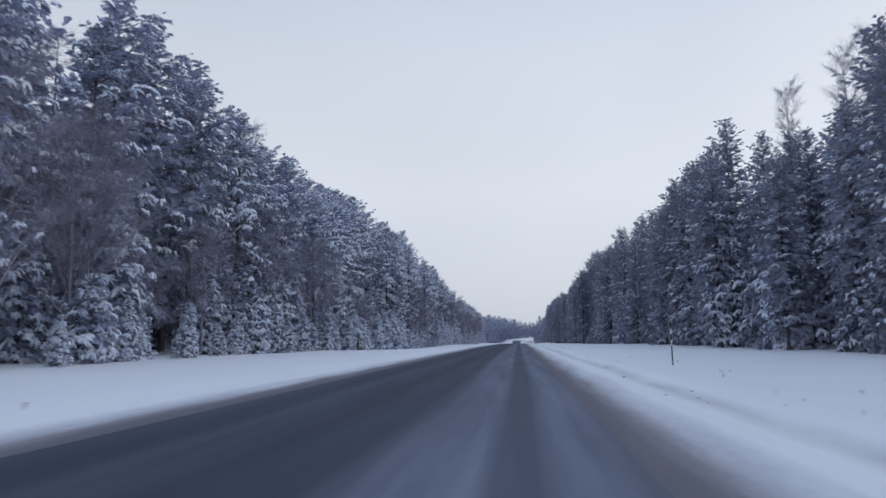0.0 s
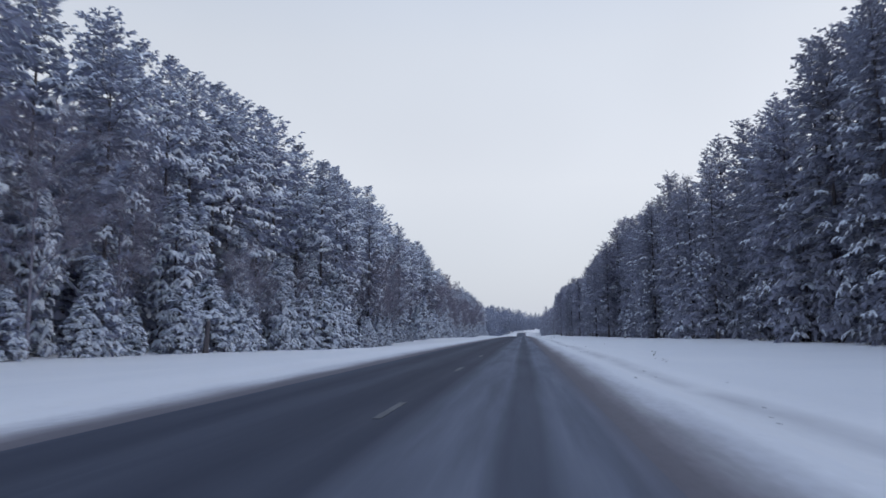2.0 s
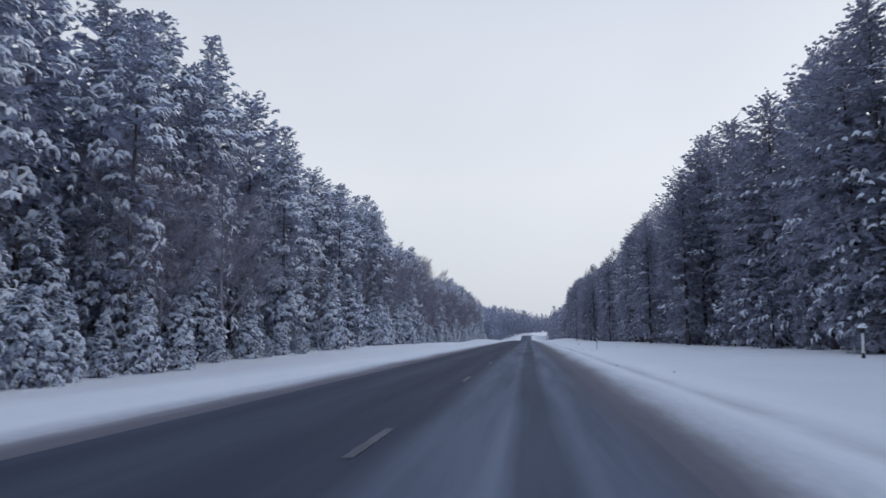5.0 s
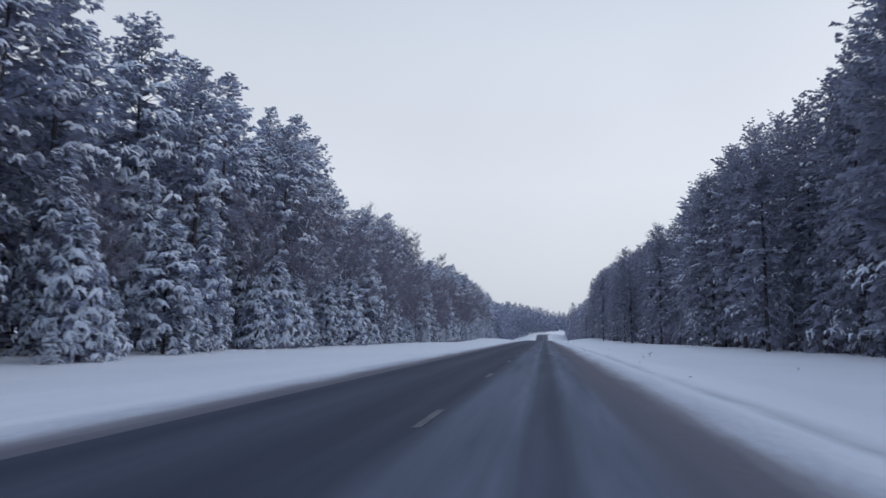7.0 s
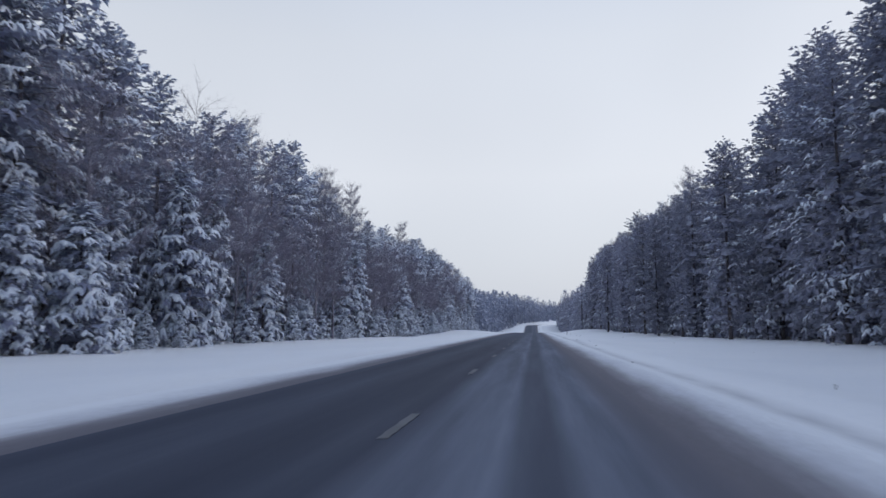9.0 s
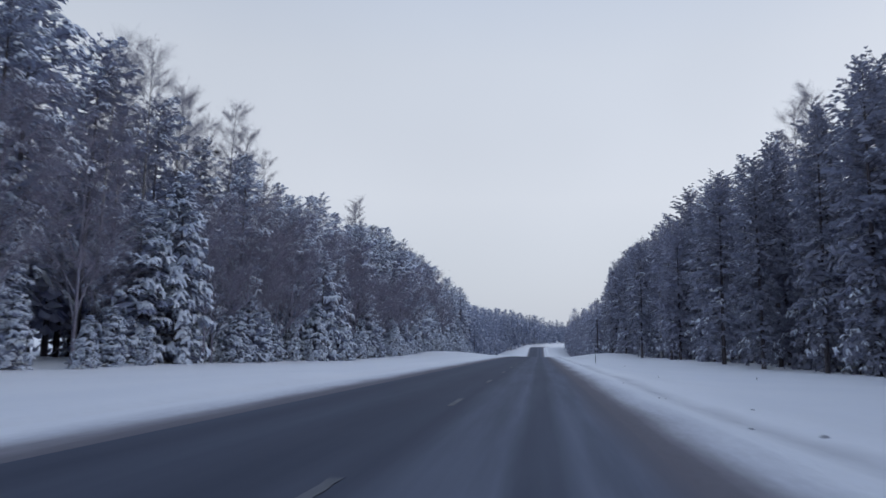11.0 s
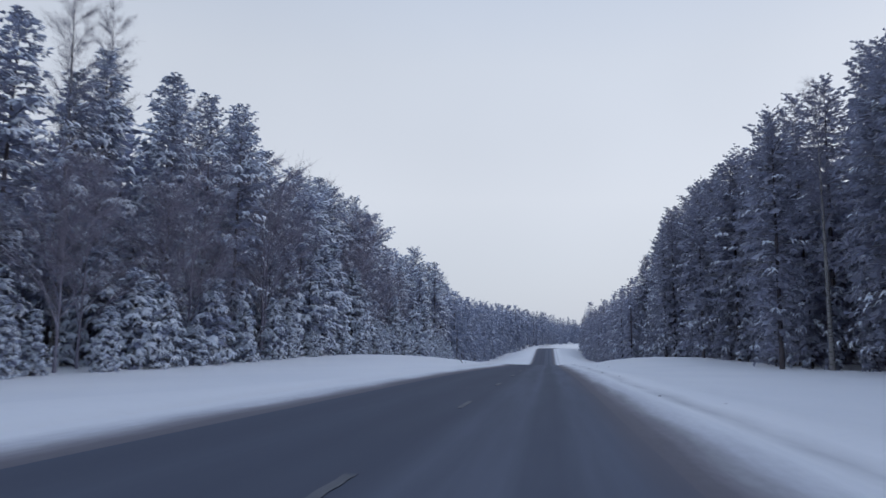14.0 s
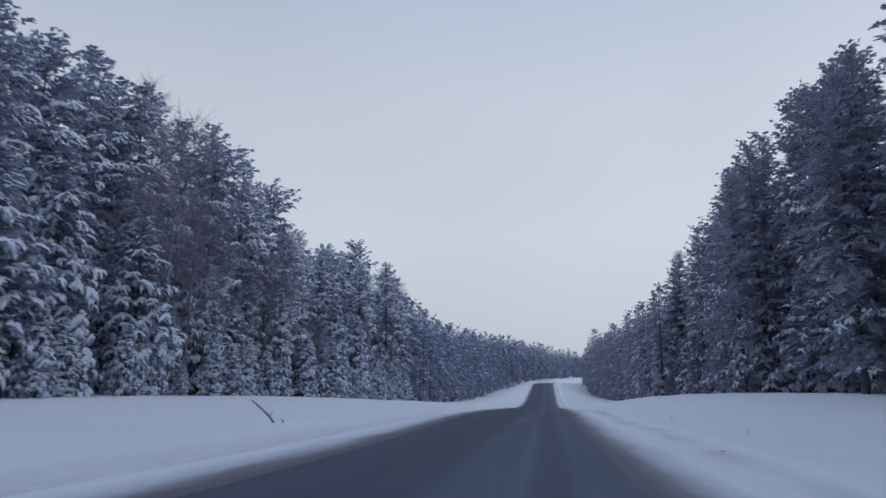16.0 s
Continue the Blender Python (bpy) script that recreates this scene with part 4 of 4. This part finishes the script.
def marker_post():
    """A slim snow post, banded black and white."""
    top = tagged(new("marker_post"), "slim black and white banded snow marker post", "post", "marker posts beside the road")
    edges = (-0.3, 0.95, 1.22, 1.50, 1.80, 2.10, 2.13)
    for k, (a, b) in enumerate(zip(edges, edges[1:])):
        bm = bmesh.new()
        rod(bm, a, b, (0.026, 0.034)[k > 0] - 0.0004 * k, 0.034 - 0.0004 * k)
        part("band", bm, M_BLACK if k % 2 == 0 else M_WHITE, top, "black band" if k % 2 == 0 else "white band")
    bm = bmesh.new()
    bmesh.ops.create_uvsphere(bm, u_segments=10, v_segments=6, radius=0.036, matrix=Matrix.Translation((0, 0, 2.13)) @ Matrix.Diagonal((1, 1, 0.5, 1)))
    part("cap", bm, M_BLACK, top)
    return top


first_post = marker_post()
for k, (x, y) in enumerate(((7.5, 37.2), (6.9, 228.3), (6.6, 423.9))):
    m = pose(x, y, ground_z(x, y), 1.0, -1.2, 40 * k)
    if k:
        copy_thing(first_post, m)
    else:
        first_post.matrix_basis = m


def boundary_post():
    """A squat white post at the forest edge: dark foot and head, snow on top."""
    top = tagged(new("boundary_post"), "white post with dark head under a snow cap", "post", "white posts across the verge")
    for name, a, b, r0, mat in (("foot", -0.3, 0.28, 0.095, M_BLACK), ("shaft", 0.28, 1.38, 0.085, M_WHITE), ("head", 1.38, 1.66, 0.10, M_BLACK)):
        bm = bmesh.new()
        rod(bm, a, b, r0, r0 * 0.94)
        part(name, bm, mat, top)
    bm = bmesh.new()
    bmesh.ops.create_icosphere(bm, subdivisions=2, radius=0.25)
    for q in bm.verts:
        q.co *= 1 + 0.2 * noise.noise(q.co * 7)
        q.co.z = max(q.co.z, -0.05) * 0.9
    part("snow_cap", bm, M_BOUGH, top, "rounded cap of fresh snow").location = (0, 0, 1.69)
    return top


squat = boundary_post()
squat.matrix_basis = pose(18.1, 194.6, ground_z(18.1, 194.6), 0, 1.5, 0)
copy_thing(squat, pose(24.4, 194.8, ground_z(24.4, 194.8), 0, -2.0, 70))


def snag():
    """A broken stump at the forest edge with a cap of snow."""
    top = tagged(new("tree_stump"), "broken grey tree stump with a cap of snow", "tree stump")
    v, t = tubes([[(0, 0, -0.3, 0.30), (0, 0, 0.3, 0.24), (0.03, 0, 1.2, 0.21), (0.05, 0.02, 2.3, 0.20), (0.06, 0.02, 2.9, 0.17), (0.06, 0.02, 2.95, 0.05)]], 9)
    ob = new("trunk", tri_mesh("trunk", v, t, M_PINE_BARK, True))
    ob.parent = top
    bm = bmesh.new()
    bmesh.ops.create_icosphere(bm, subdivisions=3, radius=0.34)
    for q in bm.verts:
        q.co *= 1 + 0.18 * noise.noise(q.co * 4)
        q.co.z = max(q.co.z, -0.06) * 0.8
    cap = part("snow_cap", bm, M_BOUGH, top, "rounded cap of fresh snow")
    cap.location = (0.06, 0.02, 2.92)
    return top


snag().matrix_basis = pose(-26.4, 119.6, ground_z(-26.4, 119.6), 0, 2, 30)


def mistletoe(r):
    """A round tuft of mistletoe in a birch crown."""
    paths = []
    for _ in range(160):
        d = r.normal(0, 1, 3)
        d /= np.linalg.norm(d)
        k = r.normal(0, 0.12, 3)
        paths.append([(0, 0, 0, 0.012), (*(d * 0.24 + k * 0.4), 0.010), (*(d * 0.42 + k), 0.012)])
    v, t = tubes(paths, 3)
    return tagged(new("mistletoe", tri_mesh("mistletoe", v, t, M_WEED)), "dark round mistletoe clump high in a bare birch", "mistletoe", "mistletoe in the birches")


for x, y, z in ((-37.75, 408.9, 21.0), (-37.8, 413.8, 22.3)):
    mistletoe(np.random.default_rng(int(y))).matrix_basis = pose(x, y, z)


def weed(r, stems):
    """A dry weed head that sticks out of the snow."""
    top = tagged(new("dry_weed"), "small dark dry weed sticking out of the snow", "weed", "dry weeds on the verge")
    paths, heads = [], bmesh.new()
    for _ in range(stems):
        a, h = r.uniform(0, 6.28), r.uniform(0.12, 0.42)
        tip = (math.cos(a) * h * 0.45, math.sin(a) * h * 0.45, h)
        paths.append([(0, 0, -0.08, 0.008), (tip[0] * 0.4, tip[1] * 0.4, h * 0.55, 0.006), (*tip, 0.004)])
        bmesh.ops.create_icosphere(heads, subdivisions=1, radius=r.uniform(0.025, 0.055), matrix=Matrix.Translation(tip) @ Matrix.Diagonal((1.5, 0.8, 0.9, 1)))
    v, t = tubes(paths, 4)
    ob = new("stems", tri_mesh("stems", v, t, M_WEED))
    ob.parent = top
    part("seed_heads", heads, M_WEED, top)
    return top


sr = np.random.default_rng(5)
weeds = [weed(sr, n) for n in (4, 6, 3, 7)]
WEEDS = [(7.3, 27.6), (6.0, 18.3), (5.6, 15.5), (8.4, 19.4), (5.4, 12.5), (7.1, 102.0), (5.8, 94.0), (5.6, 91.3), (5.5, 90.6), (5.2, 88.3), (7.9, 134.1), (5.8, 219.0), (5.1, 212.8), (7.9, 270.7),
         (6.2, 260.8), (5.8, 258.1), (12.1, 316.1), (6.5, 290.4), (8.4, 409.3), (6.9, 397.6), (6.4, 398.2), (8.2, 439.6), (7.6, 416.9), (7.0, 513.6), (-7.4, 389.8), (-8.0, 11.5)]
for k, (x, y) in enumerate(WEEDS):
    place(weeds[k % 4], x, y, 0.62 if k in (0, 5, 10, 13, 18) else sr.uniform(0.16, 0.30), 1.0, sr.uniform(0, 360))
for k in range(14):
    place(weeds[k % 4], 5.0 + abs(sr.normal(0, 4.0)), sr.uniform(30, 610), sr.uniform(0.2, 0.35), 1.0, sr.uniform(0, 360))


M_CLOD = plain_material("grey_ice", (0.34, 0.345, 0.375), 0.7, (0.18, 0.175, 0.185))


def clod(r):
    """A lump of frozen slush thrown up by the plough."""
    bm = bmesh.new()
    bmesh.ops.create_icosphere(bm, subdivisions=2, radius=0.1)
    for v in bm.verts:
        v.co *= 1 + 0.35 * noise.noise(v.co * 9 + Vector((r.uniform(0, 50), 0, 0)))
        v.co.z *= 0.6
    me = bpy.data.meshes.new("snow_clod")
    bm.to_mesh(me)
    bm.free()
    me.materials.append(M_CLOD)
    return tagged(new("snow_clod", me), "grey frozen lump of ploughed snow", "snow", "ploughed lumps along the furrow")


clods = [clod(sr) for _ in range(3)]
for k in range(90):
    x = sr.choice((3.5, 3.7, 3.2, 4.4)) + sr.normal(0, 0.18)
    y = sr.uniform(10, 600) if k < 54 else sr.uniform(6, 140)
    place(clods[k % 3], x, y, sr.uniform(0.3, 0.65) if k < 54 else sr.uniform(0.2, 0.4), 1.0, sr.uniform(0, 360))

# a broken pole that leans out of the snow bank
v, t = tubes([[(0, 0, -0.2, 0.045), (-0.30, -0.06, 0.24, 0.042), (-0.62, -0.13, 0.54, 0.036), (-0.92, -0.2, 0.80, 0.028), (-1.0, -0.22, 0.84, 0.010)], [(-0.30, -0.06, 0.24, 0.02), (-0.22, 0.1, 0.46, 0.008)],
              [(-0.62, -0.13, 0.54, 0.018), (-0.84, 0.02, 0.56, 0.007)], [(0.22, 0.0, -0.1, 0.03), (0.18, 0.02, 0.10, 0.026), (0.12, 0.03, 0.17, 0.010)]], 7)
bent = tagged(new("broken_pole", tri_mesh("broken_pole", v, t, M_PINE_BARK, True)), "broken grey pole leaning out of the snow bank", "pole")
bent.matrix_basis = pose(-9.9, 512.5, ground_z(-9.9, 512.5), 0, 0, 0)


def bend_sign():
    """A warning board on two posts at the far bend."""
    top = tagged(new("road_sign"), "pale road sign board on two posts at the far bend", "sign")
    for x in (-0.7, 0.7):
        bm = bmesh.new()
        rod(bm, -0.3, 2.3, 0.04, 0.04, x)
        part("post", bm, M_STEEL, top)
    bm = bmesh.new()
    bmesh.ops.create_cube(bm, size=1.0, matrix=Matrix.Translation((0, -0.06, 1.8)) @ Matrix.Diagonal((2.2, 0.05, 0.9, 1)))
    bmesh.ops.bevel(bm, geom=bm.edges[:], offset=0.015, segments=1, affect='EDGES')
    part("board", bm, M_WHITE, top)
    return top


s = bend_sign()
s.matrix_basis = pose(-1.0, 916, ground_z(-1.0, 916), 0, 0, 8)

# ---- worn centre dashes ----
DASH = [(-6, -2.5), (0, 72.5), (11, 211.3), (12, 224.1), (13, 236.0), (14, 248.6), (15, 259.6), (16, 271.6), (17, 282.8), (23, 351.5), (33, 466.7), (62, 800.0)]


def dash_mesh():
    bm = bmesh.new()
    rows = [[bm.verts.new((x, -1.2 + 0.3 * j, 0)) for x in (-0.065, -0.02, 0.02, 0.065)] for j in range(9)]
    for j in range(9):
        rows[j][0].co.x += 0.012 * math.sin(j * 2.1)
        rows[j][3].co.x += 0.012 * math.sin(j * 3.3 + 1)
    for a, b in zip(rows, rows[1:]):
        for i in range(3):
            bm.faces.new((a[i], a[i + 1], b[i + 1], b[i]))
    ext = bmesh.ops.extrude_face_region(bm, geom=bm.faces[:])
    for v in ext["geom"]:
        if isinstance(v, bmesh.types.BMVert):
            v.co.z += 0.006
    me = bpy.data.meshes.new("centre_dash")
    bm.to_mesh(me)
    bm.free()
    me.materials.append(M_PAINT)
    return me


dash = dash_mesh()
for n in range(-6, 62):
    y = float(np.interp(n, [d[0] for d in DASH], [d[1] for d in DASH]))
    if y < 58 or y > 492 or 398 < y < 416 or 108 < y < 124:       # worn away or under slush here
        continue
    ob = new("centre_dash", dash)
    ob.parent = road
    ob.matrix_basis = pose(-1.78 + road_shift(y), y, road_height(-1.78 + road_shift(y), y) + 0.004, math.degrees(math.atan((road_z(y + 1) - road_z(y - 1)) / 2)), 0, 0)
